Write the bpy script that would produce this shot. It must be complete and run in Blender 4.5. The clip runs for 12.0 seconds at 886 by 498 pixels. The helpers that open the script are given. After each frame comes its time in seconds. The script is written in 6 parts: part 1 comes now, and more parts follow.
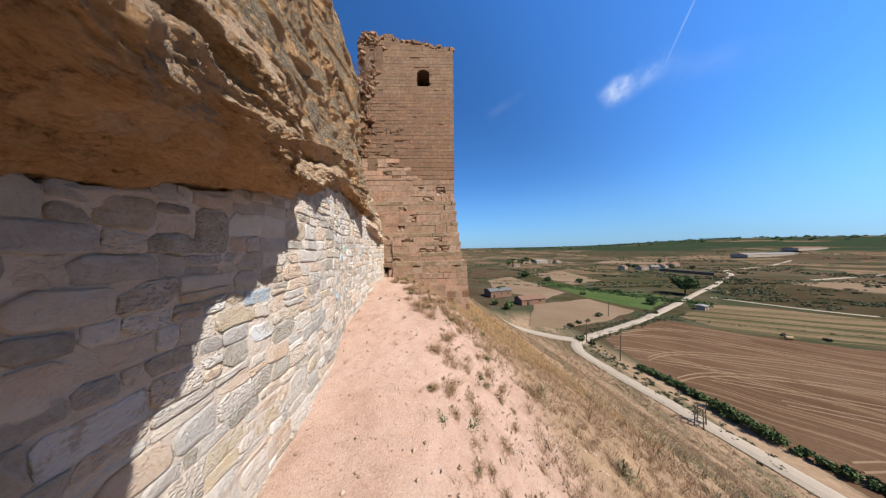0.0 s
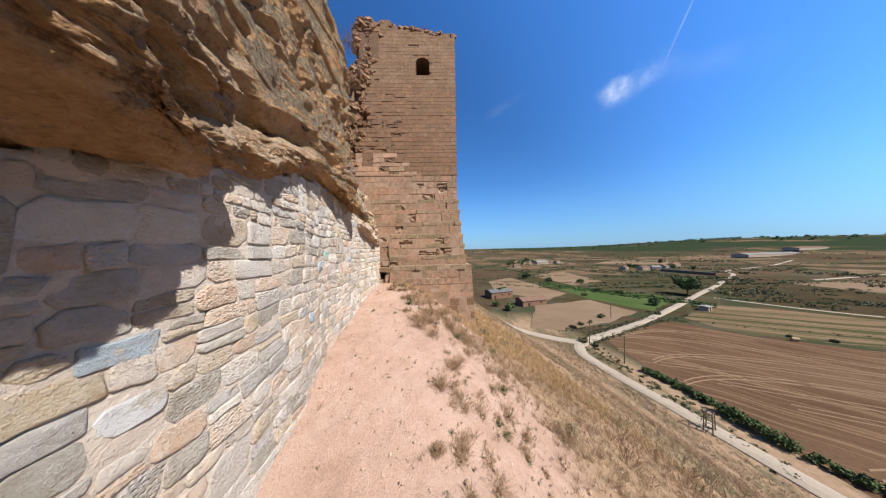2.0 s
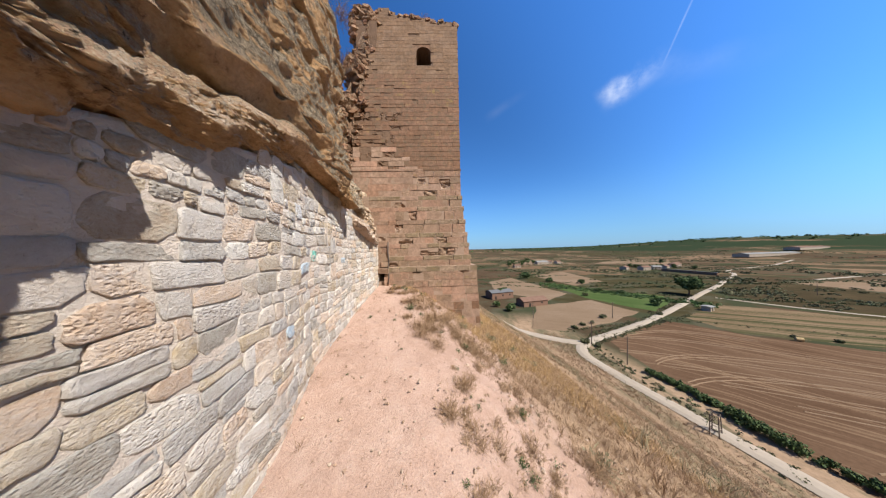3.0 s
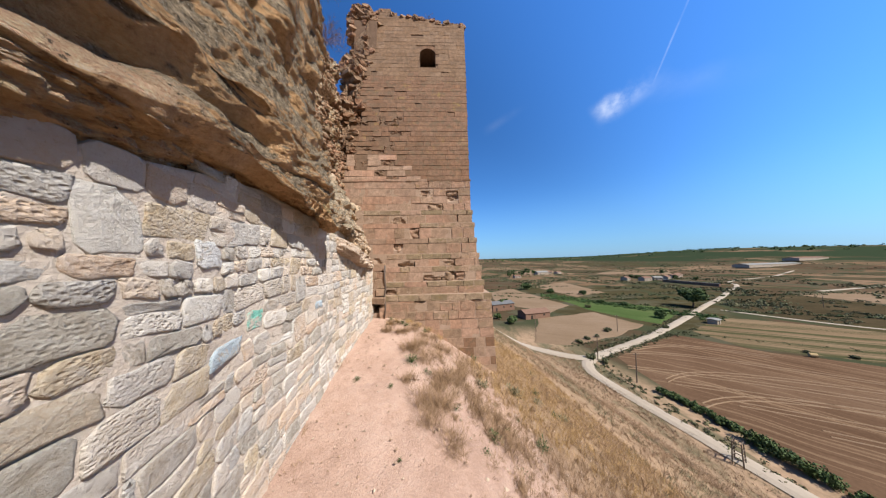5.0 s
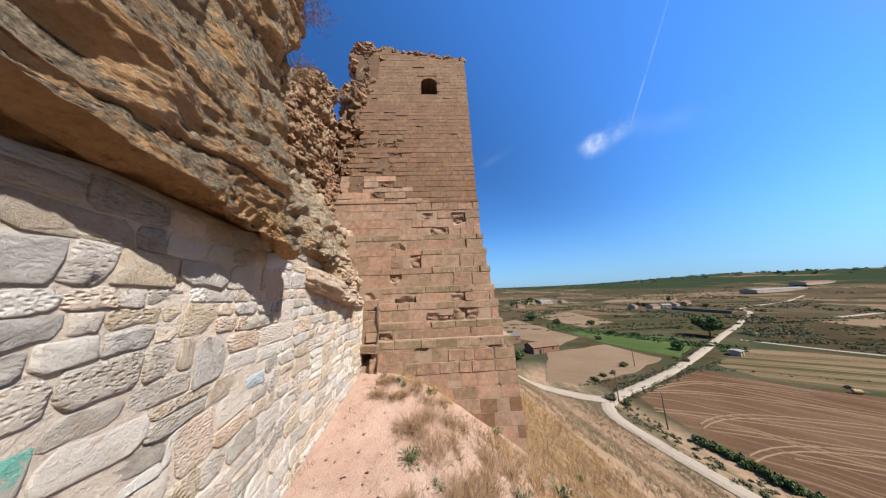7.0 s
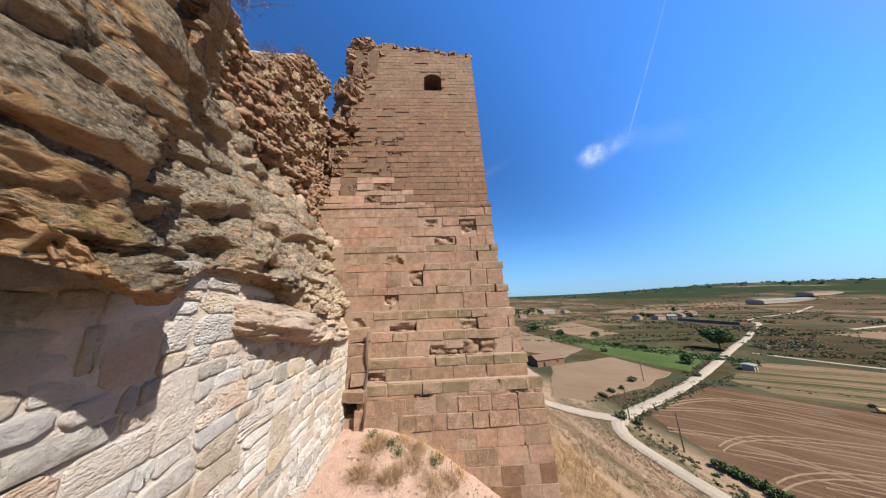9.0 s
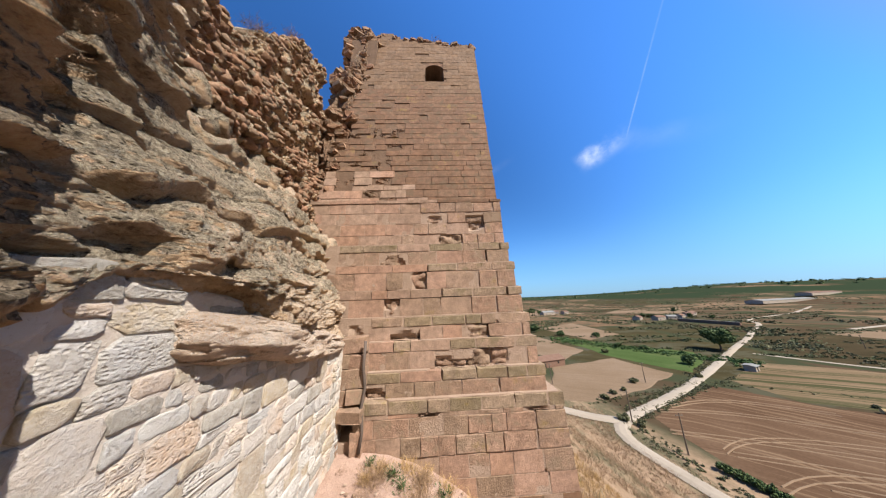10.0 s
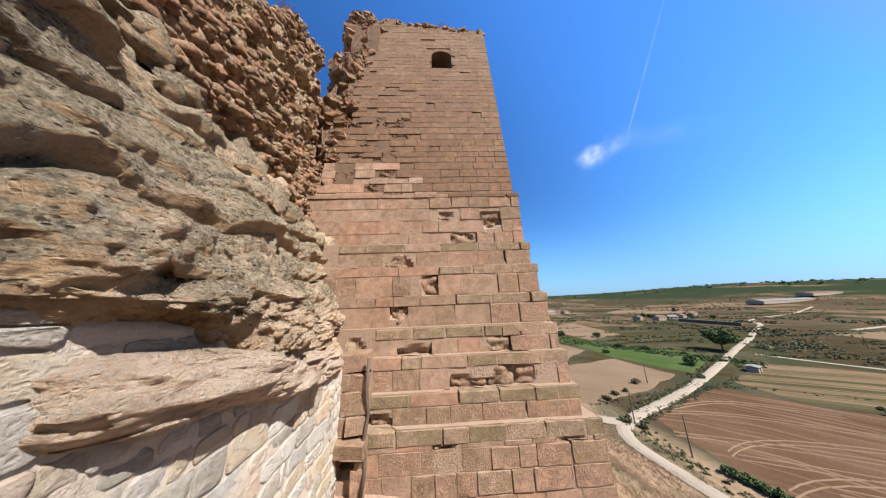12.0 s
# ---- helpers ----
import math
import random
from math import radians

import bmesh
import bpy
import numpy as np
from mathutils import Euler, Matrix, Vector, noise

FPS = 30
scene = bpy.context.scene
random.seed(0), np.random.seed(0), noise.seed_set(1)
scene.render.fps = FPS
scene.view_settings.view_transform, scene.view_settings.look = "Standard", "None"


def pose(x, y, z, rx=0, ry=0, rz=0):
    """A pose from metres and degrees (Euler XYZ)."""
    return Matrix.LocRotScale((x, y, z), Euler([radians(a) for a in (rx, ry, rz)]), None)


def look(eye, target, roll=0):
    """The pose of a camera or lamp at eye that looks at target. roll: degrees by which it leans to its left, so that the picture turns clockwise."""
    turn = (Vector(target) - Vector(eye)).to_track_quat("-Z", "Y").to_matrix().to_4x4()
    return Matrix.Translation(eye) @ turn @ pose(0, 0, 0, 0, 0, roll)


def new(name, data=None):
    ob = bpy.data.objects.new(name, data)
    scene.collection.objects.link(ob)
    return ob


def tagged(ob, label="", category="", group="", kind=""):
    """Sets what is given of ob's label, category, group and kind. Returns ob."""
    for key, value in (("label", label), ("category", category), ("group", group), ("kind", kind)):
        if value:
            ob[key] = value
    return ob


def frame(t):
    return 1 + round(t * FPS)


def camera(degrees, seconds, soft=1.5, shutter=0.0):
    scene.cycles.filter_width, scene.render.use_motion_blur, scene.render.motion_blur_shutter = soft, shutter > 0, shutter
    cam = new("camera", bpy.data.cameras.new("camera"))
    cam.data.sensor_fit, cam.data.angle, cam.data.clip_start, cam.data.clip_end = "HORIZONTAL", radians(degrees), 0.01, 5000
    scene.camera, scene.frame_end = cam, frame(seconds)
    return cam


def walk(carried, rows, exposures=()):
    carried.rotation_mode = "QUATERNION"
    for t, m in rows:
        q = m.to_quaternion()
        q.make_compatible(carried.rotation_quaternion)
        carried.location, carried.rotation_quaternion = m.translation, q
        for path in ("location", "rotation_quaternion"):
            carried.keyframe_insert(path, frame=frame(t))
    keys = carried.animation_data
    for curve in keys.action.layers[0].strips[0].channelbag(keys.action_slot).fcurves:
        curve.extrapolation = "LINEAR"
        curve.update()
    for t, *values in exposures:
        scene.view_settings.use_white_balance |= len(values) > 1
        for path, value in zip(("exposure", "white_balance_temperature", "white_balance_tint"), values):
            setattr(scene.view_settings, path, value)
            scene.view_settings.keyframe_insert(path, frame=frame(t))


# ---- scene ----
cam = camera(130.14, 12.0, 1.25)
# seconds, eye x y z, yaw, pitch, roll
ROWS = [
    (0.0, 0.000, 0.000, 1.903, -2.15, -0.12, 1.01),
    (0.5, -0.028, 0.250, 1.874, -2.15, 0.00, 1.24),
    (1.0, -0.037, 0.465, 1.944, -2.16, 0.04, 1.26),
    (1.5, -0.056, 0.707, 1.976, -2.13, 0.10, 1.25),
    (2.0, -0.059, 1.019, 1.982, -2.14, 0.15, 1.23),
    (2.5, -0.111, 1.303, 1.960, -2.13, 0.23, 1.29),
    (3.0, -0.164, 1.667, 1.958, -2.12, 0.25, 1.37),
    (5.0, -0.405, 3.120, 2.503, -2.35, 2.96, 1.24),
    (5.5, -0.500, 3.469, 2.531, -2.46, 4.96, 1.39),
    (6.0, -0.576, 3.855, 2.607, -2.51, 7.06, 1.57),
    (6.5, -0.596, 4.178, 2.573, -2.55, 9.30, 1.89),
    (7.0, -0.561, 4.430, 2.611, -2.60, 11.23, 2.21),
    (9.0, -0.666, 5.598, 2.998, -2.45, 13.60, 1.97),
    (9.5, -0.719, 5.889, 3.055, -2.55, 13.77, 2.10),
    (10.0, -0.797, 6.128, 3.070, -2.62, 13.93, 2.20),
    (10.5, -0.869, 6.356, 3.105, -2.59, 13.89, 2.15),
    (11.0, -0.934, 6.524, 3.149, -2.62, 13.93, 2.12),
    (11.5, -0.979, 6.630, 3.181, -2.60, 13.92, 2.09),
    (12.0, -1.057, 6.738, 3.242, -2.57, 13.82, 2.09),
]
EXPOSURES = [(0.0, 0.98), (3.0, 1.01), (6.0, 1.04), (9.0, 1.13), (12.0, 1.23)]
walk(cam, [(t, pose(x, y, z, 0, 0, yaw) @ pose(0, 0, 0, 90 + pitch) @ pose(0, 0, 0, 0, 0, -roll)) for t, x, y, z, yaw, pitch, roll in ROWS], EXPOSURES)

# ---------- world, sun ----------
SUN = Vector((0.62, -0.55, 1.0)).normalized()
world = bpy.data.worlds.new("world")
scene.world = world
world.use_nodes = True
wn, wl = world.node_tree.nodes, world.node_tree.links
wn.clear()
sky = wn.new("ShaderNodeTexSky")
sky.sky_type = "NISHITA"
sky.sun_disc = False
sky.sun_elevation = math.asin(SUN.z)
sky.sun_rotation = math.atan2(SUN.x, SUN.y)
sky.altitude = 400
sky.air_density, sky.dust_density, sky.ozone_density = 1.0, 0.3, 1.6
back = wn.new("ShaderNodeBackground")
back.inputs["Strength"].default_value = 0.071
wout = wn.new("ShaderNodeOutputWorld")
hue = wn.new("ShaderNodeHueSaturation")
hue.inputs["Saturation"].default_value = 1.22
wl.new(sky.outputs[0], hue.inputs["Color"])
tint = wn.new("ShaderNodeMix")
tint.data_type, tint.blend_type = "RGBA", "MULTIPLY"
tint.inputs[0].default_value = 1.0
tint.inputs[7].default_value = (0.6, 0.91, 1.22, 1)
wl.new(hue.outputs[0], tint.inputs[6])


def sky_calc(op, a, b=0.0, c=None):
    m = wn.new("ShaderNodeMath")
    m.operation = op
    for sock, v in zip(m.inputs, (a, b, c)):
        if v is None:
            continue
        if isinstance(v, (int, float)):
            sock.default_value = v
        else:
            wl.new(v, sock)
    return m.outputs[0]


def sky_dot(d):
    m = wn.new("ShaderNodeVectorMath")
    m.operation = "DOT_PRODUCT"
    m.inputs[1].default_value = d
    wl.new(sky_way, m.inputs[0])
    return m.outputs["Value"]


def sky_step(v, lo, hi):
    m = wn.new("ShaderNodeMapRange")
    m.interpolation_type = "SMOOTHSTEP"
    m.inputs["From Min"].default_value, m.inputs["From Max"].default_value = lo, hi
    wl.new(v, m.inputs["Value"])
    return m.outputs[0]


sky_way = wn.new("ShaderNodeTexCoord").outputs["Generated"]


def streak(a, b, thick, lo, hi, ragged):
    """A thin cloud along the arc from direction a to direction b; lo, hi: its softness across, in radians."""
    a, b = Vector(a).normalized(), Vector(b).normalized()
    side = a.cross(b).normalized()
    along = side.cross(a).normalized()
    reach = a.angle(b)
    n1 = wn.new("ShaderNodeTexNoise")
    n1.inputs["Scale"].default_value, n1.inputs["Detail"].default_value, n1.inputs["Roughness"].default_value = ragged, 7.0, 0.62
    wl.new(sky_way, n1.inputs["Vector"])
    wob = sky_calc("MULTIPLY", sky_calc("SUBTRACT", n1.outputs["Fac"], 0.5), hi * 1.1)
    off = sky_calc("ABSOLUTE", sky_calc("ADD", sky_dot(side), wob))
    run = sky_dot(along)
    across = sky_step(off, hi, lo)
    ends = sky_calc("MULTIPLY", sky_step(run, -0.03, 0.03), sky_step(run, math.sin(reach) + 0.05, math.sin(reach) * 0.05))
    front = sky_step(sky_dot(a), 0.0, 0.2)
    veil = sky_step(n1.outputs["Fac"], 0.3, 0.72)
    return sky_calc("MULTIPLY", sky_calc("MULTIPLY", across, ends), sky_calc("MULTIPLY", sky_calc("MULTIPLY", front, veil), thick))


clouds = [
    streak((0.5760, 0.6590, 0.4830), (0.6500, 0.5560, 0.5180), 0.7, 0.0, 0.05, 7.0),
    streak((0.6500, 0.5700, 0.5000), (0.7900, 0.4400, 0.4380), 0.06, 0.0, 0.05, 6.0),
    streak((0.2301, 0.8171, 0.5286), (0.3332, 0.7510, 0.5701), 0.05, 0.0, 0.025, 6.0),
    streak((0.6546, 0.5457, 0.5232), (0.5736, 0.2601, 0.7767), 0.5, 0.0, 0.0035, 2.0),
]
haze = wn.new("ShaderNodeMix")
haze.data_type = "RGBA"
haze.inputs[7].default_value = (1.25, 2.75, 5.3, 1)
wl.new(sky_calc("MULTIPLY", sky_step(sky_dot((0, 0, 1)), 0.3, -0.02), 0.68), haze.inputs[0])
wl.new(tint.outputs[2], haze.inputs[6])
colour = haze.outputs[2]
for fac in clouds:
    mx = wn.new("ShaderNodeMix")
    mx.data_type = "RGBA"
    mx.inputs[7].default_value = (7.0, 7.2, 7.4, 1)
    wl.new(fac, mx.inputs[0])
    wl.new(colour, mx.inputs[6])
    colour = mx.outputs[2]
# the sky grows brighter towards the sun
# a pale patch added to the unseen sky below the sun, to warm the shade
FILL_WAY = Vector((SUN.x, SUN.y, 0.36)).normalized()
glow = sky_calc("ADD", sky_calc("MULTIPLY", sky_step(sky_dot(SUN), 0.1, 0.7), 0.62), 1.0)
bright = wn.new("ShaderNodeVectorMath")
bright.operation = "SCALE"
wl.new(colour, bright.inputs[0])
wl.new(glow, bright.inputs["Scale"])
fill_sky = wn.new("ShaderNodeMix")
fill_sky.data_type = "RGBA"
fill_sky.inputs[7].default_value = (2.4, 2.05, 1.65, 1)
wl.new(sky_step(sky_dot(FILL_WAY), 0.58, 0.85), fill_sky.inputs[0])
wl.new(bright.outputs[0], fill_sky.inputs[6])
wl.new(fill_sky.outputs[2], back.inputs["Color"])
wl.new(back.outputs[0], wout.inputs["Surface"])
sun = new("sun", bpy.data.lights.new("sun", "SUN"))
sun.data.energy, sun.data.angle, sun.data.color = 5.0, radians(0.53), (1.0, 0.95, 0.895)
sun.matrix_world = look((40, -40, 60), Vector((40, -40, 60)) - SUN * 10)


# ---------- small tools ----------
def curve1(pairs):
    xs, ys = [p[0] for p in pairs], [p[1] for p in pairs]
    return lambda v: np.interp(v, xs, ys)


def mesh_ob(name, verts, faces, material=None, parent=None, smooth=False):
    me = bpy.data.meshes.new(name)
    me.from_pydata([tuple(v) for v in verts], [], [tuple(f) for f in faces])
    if material:
        me.materials.append(material)
    if smooth:
        me.shade_smooth()
    ob = new(name, me)
    ob.parent = parent
    return ob


def grid_faces(nu, nv):
    i = np.arange(nu - 1)[:, None] * nv + np.arange(nv - 1)[None, :]
    return np.stack([i, i + nv, i + nv + 1, i + 1], -1).reshape(-1, 4)


def noise2(x, y, scale, octaves=4, seed=0.0):
    out = np.empty(np.broadcast(x, y).shape)
    xf, yf = np.broadcast_to(x, out.shape).ravel(), np.broadcast_to(y, out.shape).ravel()
    flat = out.ravel()
    for k in range(flat.size):
        flat[k] = noise.fractal((xf[k] / scale, yf[k] / scale, seed), 1.0, 2.0, octaves)
    return flat.reshape(out.shape)


class Buf:
    """Collects many small pieces for one mesh."""

    def __init__(self):
        self.v, self.f, self.n = [], [], 0

    def add(self, verts, faces):
        verts = np.asarray(verts, float)
        self.v.append(verts)
        self.f += [tuple(int(k) + self.n for k in f) for f in faces]
        self.n += len(verts)

    def mesh(self, name, material):
        me = bpy.data.meshes.new(name)
        me.from_pydata(np.concatenate(self.v).tolist(), [], self.f)
        me.materials.append(material)
        return me

    def ob(self, name, material, parent=None, label="", smooth=False):
        me = self.mesh(name, material)
        if smooth:
            me.shade_smooth()
        o = new(name, me)
        o.parent = parent
        return tagged(o, label)


BOX_F = ((3, 2, 1, 0), (4, 5, 6, 7), (0, 1, 5, 4), (1, 2, 6, 5), (2, 3, 7, 6), (3, 0, 4, 7))


def box_v(x0, x1, y0, y1, z0, z1):
    return [(x0, y0, z0), (x1, y0, z0), (x1, y1, z0), (x0, y1, z0), (x0, y0, z1), (x1, y0, z1), (x1, y1, z1), (x0, y1, z1)]


def tube(buf, pts, radii, sides=6):
    pts = [Vector(p) for p in pts]
    rings = []
    for k, p in enumerate(pts):
        d = (pts[min(k + 1, len(pts) - 1)] - pts[max(k - 1, 0)]).normalized()
        a = d.orthogonal().normalized()
        b = d.cross(a)
        rings += [p + (a * math.cos(q) + b * math.sin(q)) * radii[k] for q in np.linspace(0, 2 * math.pi, sides, endpoint=False)]
    f = []
    for k in range(len(pts) - 1):
        for s in range(sides):
            a, b = k * sides + s, k * sides + (s + 1) % sides
            f.append((a, b, b + sides, a + sides))
    f += [tuple(range(sides))[::-1], tuple((len(pts) - 1) * sides + s for s in range(sides))]
    buf.add([tuple(v) for v in rings], f)


# ---------- materials ----------
def material(name, rough=0.9, gloss=0.15):
    m = bpy.data.materials.new(name)
    m.use_nodes = True
    t = m.node_tree
    b = t.nodes["Principled BSDF"]
    b.inputs["Roughness"].default_value = rough
    b.inputs["Specular IOR Level"].default_value = gloss
    return m, t.nodes, t.links, b


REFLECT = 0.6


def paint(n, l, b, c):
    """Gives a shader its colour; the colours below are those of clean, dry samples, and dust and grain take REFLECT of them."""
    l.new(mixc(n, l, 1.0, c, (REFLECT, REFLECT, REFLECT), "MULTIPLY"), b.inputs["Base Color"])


def ramp(n, l, fac, stops, hard=False):
    r = n.new("ShaderNodeValToRGB")
    els = r.color_ramp.elements
    r.color_ramp.interpolation = "CONSTANT" if hard else "LINEAR"
    while len(els) < len(stops):
        els.new(0.5)
    for e, (p, c) in zip(els, stops):
        e.position, e.color = p, (*c, 1)
    l.new(fac, r.inputs[0])
    return r.outputs[0]


def mask(n, l, fac, lo, hi):
    r = n.new("ShaderNodeMapRange")
    r.interpolation_type = "SMOOTHSTEP"
    r.inputs["From Min"].default_value, r.inputs["From Max"].default_value = lo, hi
    l.new(fac, r.inputs["Value"])
    return r.outputs[0]


def mask_scaled(n, l, fac, lo, hi, top):
    return calc(n, l, "MULTIPLY", mask(n, l, fac, lo, hi), top)


def tex_noise(n, l, co, scale, detail=6, rough=0.6):
    t = n.new("ShaderNodeTexNoise")
    t.inputs["Scale"].default_value, t.inputs["Detail"].default_value, t.inputs["Roughness"].default_value = scale, detail, rough
    l.new(co, t.inputs["Vector"])
    return t.outputs["Fac"]


def tex_cells(n, l, co, scale, feature="F1", output="Distance"):
    t = n.new("ShaderNodeTexVoronoi")
    t.feature = feature
    t.inputs["Scale"].default_value = scale
    l.new(co, t.inputs["Vector"])
    return t.outputs[output]


def mixc(n, l, fac, a, b, mode="MIX"):
    m = n.new("ShaderNodeMix")
    m.data_type, m.blend_type = "RGBA", mode
    for sock, v in ((m.inputs[0], fac), (m.inputs[6], a), (m.inputs[7], b)):
        if isinstance(v, (int, float)):
            sock.default_value = v
        elif isinstance(v, tuple):
            sock.default_value = (*v, 1)
        else:
            l.new(v, sock)
    return m.outputs[2]


def calc(n, l, op, a, b=0.0):
    m = n.new("ShaderNodeMath")
    m.operation = op
    for sock, v in ((m.inputs[0], a), (m.inputs[1], b)):
        if isinstance(v, (int, float)):
            sock.default_value = v
        else:
            l.new(v, sock)
    return m.outputs[0]


def bump(n, l, b, height, strength, dist):
    bn = n.new("ShaderNodeBump")
    bn.inputs["Strength"].default_value, bn.inputs["Distance"].default_value = strength, dist
    l.new(height, bn.inputs["Height"])
    l.new(bn.outputs[0], b.inputs["Normal"])


def position(n, l=None, scale=None):
    g = n.new("ShaderNodeNewGeometry").outputs["Position"]
    if scale is None:
        return g
    m = n.new("ShaderNodeVectorMath")
    m.operation = "MULTIPLY"
    m.inputs[1].default_value = scale
    l.new(g, m.inputs[0])
    return m.outputs[0]


def axes(n, l, p):
    s = n.new("ShaderNodeSeparateXYZ")
    l.new(p, s.inputs[0])
    return s.outputs


def simple(name, stops, scale, strength=0.4, dist=0.01, rough=0.9, fine=6.0):
    m, n, l, b = material(name, rough)
    p = position(n)
    big = tex_noise(n, l, p, scale)
    small = tex_noise(n, l, p, scale * fine, 8, 0.7)
    f = calc(n, l, "ADD", calc(n, l, "MULTIPLY", big, 0.6), calc(n, l, "MULTIPLY", small, 0.4))
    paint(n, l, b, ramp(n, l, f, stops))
    bump(n, l, b, small, strength, dist)
    return m


def rock_material(name, ochre, tan, crust, pale, crust_at, rise=(3.2, 5.0), dark=1.0, older=None, gilt=None):
    """Bedded sandstone: raw ochre on undersides, tan and pale breaks, grey-brown lichen crust on weathered faces."""
    m, n, l, b = material(name, 0.95)
    p = position(n)
    flat = position(n, l, (1.0, 0.8, 1.9))
    beds = tex_noise(n, l, flat, 1.7, 9, 0.66)
    mid = tex_noise(n, l, p, 2.6, 9, 0.66)
    fine = tex_noise(n, l, p, 21, 9, 0.74)
    speck = tex_noise(n, l, p, 80, 6, 0.8)
    # dark and light mottling of the raw ochre, drawn out along the beds
    mottle = calc(n, l, "ADD", calc(n, l, "MULTIPLY", tex_noise(n, l, position(n, l, (1.0, 0.6, 1.9)), 2.8, 9, 0.74), 0.55), calc(n, l, "MULTIPLY", fine, 0.45))
    raw = ramp(n, l, mottle, [(0.39, (ochre[0] * 0.42, ochre[1] * 0.37, ochre[2] * 0.33)), (0.46, (ochre[0] * 0.95, ochre[1] * 0.92, ochre[2] * 0.88)), (0.54, tuple(v * 1.12 for v in ochre)), (0.64, tuple(v * 1.35 for v in ochre))])
    c = ramp(n, l, beds, [(0.3, tuple(v * 0.62 for v in tan)), (0.5, tan), (0.66, pale)])
    x, y, z = axes(n, l, p)
    # lichen: ragged patches at three sizes, thicker on the higher, older faces
    patch = calc(n, l, "ADD", calc(n, l, "MULTIPLY", tex_noise(n, l, p, 1.2, 9, 0.7), 0.6), calc(n, l, "MULTIPLY", fine, 0.4))
    patch = calc(n, l, "ADD", patch, mask_scaled(n, l, calc(n, l, "ADD", z, mask_scaled(n, l, y, older[0], older[1], 0.9)) if older else z, rise[0], rise[1], 0.27 if older else 0.12))
    grey = ramp(n, l, fine, [(0.36, tuple(v * 0.38 for v in crust)), (0.5, crust), (0.64, tuple(v * 1.5 for v in crust))])
    c = mixc(n, l, mask(n, l, patch, crust_at, crust_at + 0.05), c, grey)
    spots = tex_noise(n, l, p, 11.0, 7, 0.8)
    c = mixc(n, l, calc(n, l, "MULTIPLY", mask(n, l, spots, 0.585, 0.625), 0.8), c, (0.46, 0.42, 0.34))
    c = mixc(n, l, calc(n, l, "MULTIPLY", mask(n, l, tex_noise(n, l, p, 16.0, 8, 0.75), 0.41, 0.37), dark), c, (0.13, 0.1, 0.07))
    gold = tex_noise(n, l, p, 1.5, 9, 0.72)
    c = mixc(n, l, calc(n, l, "MULTIPLY", mask(n, l, gold, 0.65, 0.7), 0.35), c, (0.4, 0.29, 0.1))
    if gilt:
        away = n.new("ShaderNodeVectorMath")
        away.operation = "DISTANCE"
        away.inputs[1].default_value = gilt
        l.new(p, away.inputs[0])
        near = calc(n, l, "ADD", away.outputs["Value"], calc(n, l, "MULTIPLY", spots, 0.5))
        c = mixc(n, l, calc(n, l, "MULTIPLY", mask(n, l, near, 0.47, 0.36), 0.6), c, (0.5, 0.36, 0.1))
    c = mixc(n, l, 0.5, c, ramp(n, l, fine, [(0.32, (0.24, 0.24, 0.24)), (0.68, (0.76, 0.76, 0.76))]), "OVERLAY")
    c = mixc(n, l, 0.5, c, ramp(n, l, speck, [(0.35, (0.25, 0.25, 0.25)), (0.65, (0.75, 0.75, 0.75))]), "OVERLAY")
    # crisp flecks of lichen, and small pores with the dark of their hollows painted in
    fleck = tex_cells(n, l, p, 42)
    pore = tex_cells(n, l, position(n, l, (1.0, 0.8, 1.5)), 23)
    c = mixc(n, l, calc(n, l, "MULTIPLY", mask(n, l, fleck, 0.27, 0.2), mask(n, l, mid, 0.46, 0.56)), c, (0.56, 0.5, 0.4))
    c = mixc(n, l, calc(n, l, "MULTIPLY", calc(n, l, "MULTIPLY", mask(n, l, pore, 0.26, 0.15), mask(n, l, patch, crust_at - 0.02, crust_at + 0.05)), dark), c, (0.09, 0.068, 0.045))
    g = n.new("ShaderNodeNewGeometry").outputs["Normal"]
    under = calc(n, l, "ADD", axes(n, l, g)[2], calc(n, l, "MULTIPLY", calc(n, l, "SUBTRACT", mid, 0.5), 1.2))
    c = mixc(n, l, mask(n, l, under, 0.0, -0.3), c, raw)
    c = mixc(n, l, 0.35, c, ramp(n, l, speck, [(0.35, (0.3, 0.3, 0.3)), (0.65, (0.7, 0.7, 0.7))]), "OVERLAY")
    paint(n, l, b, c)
    height = calc(n, l, "ADD", calc(n, l, "MULTIPLY", fine, 1.6), calc(n, l, "MULTIPLY", speck, 0.5))
    height = calc(n, l, "ADD", height, calc(n, l, "MULTIPLY", tex_noise(n, l, flat, 7, 9, 0.75), 2.0))
    grain = calc(n, l, "ADD", height, calc(n, l, "MULTIPLY", mask(n, l, pore, 0.0, 0.3), 0.7))
    bump(n, l, b, grain, 1.0, 0.045)
    return m


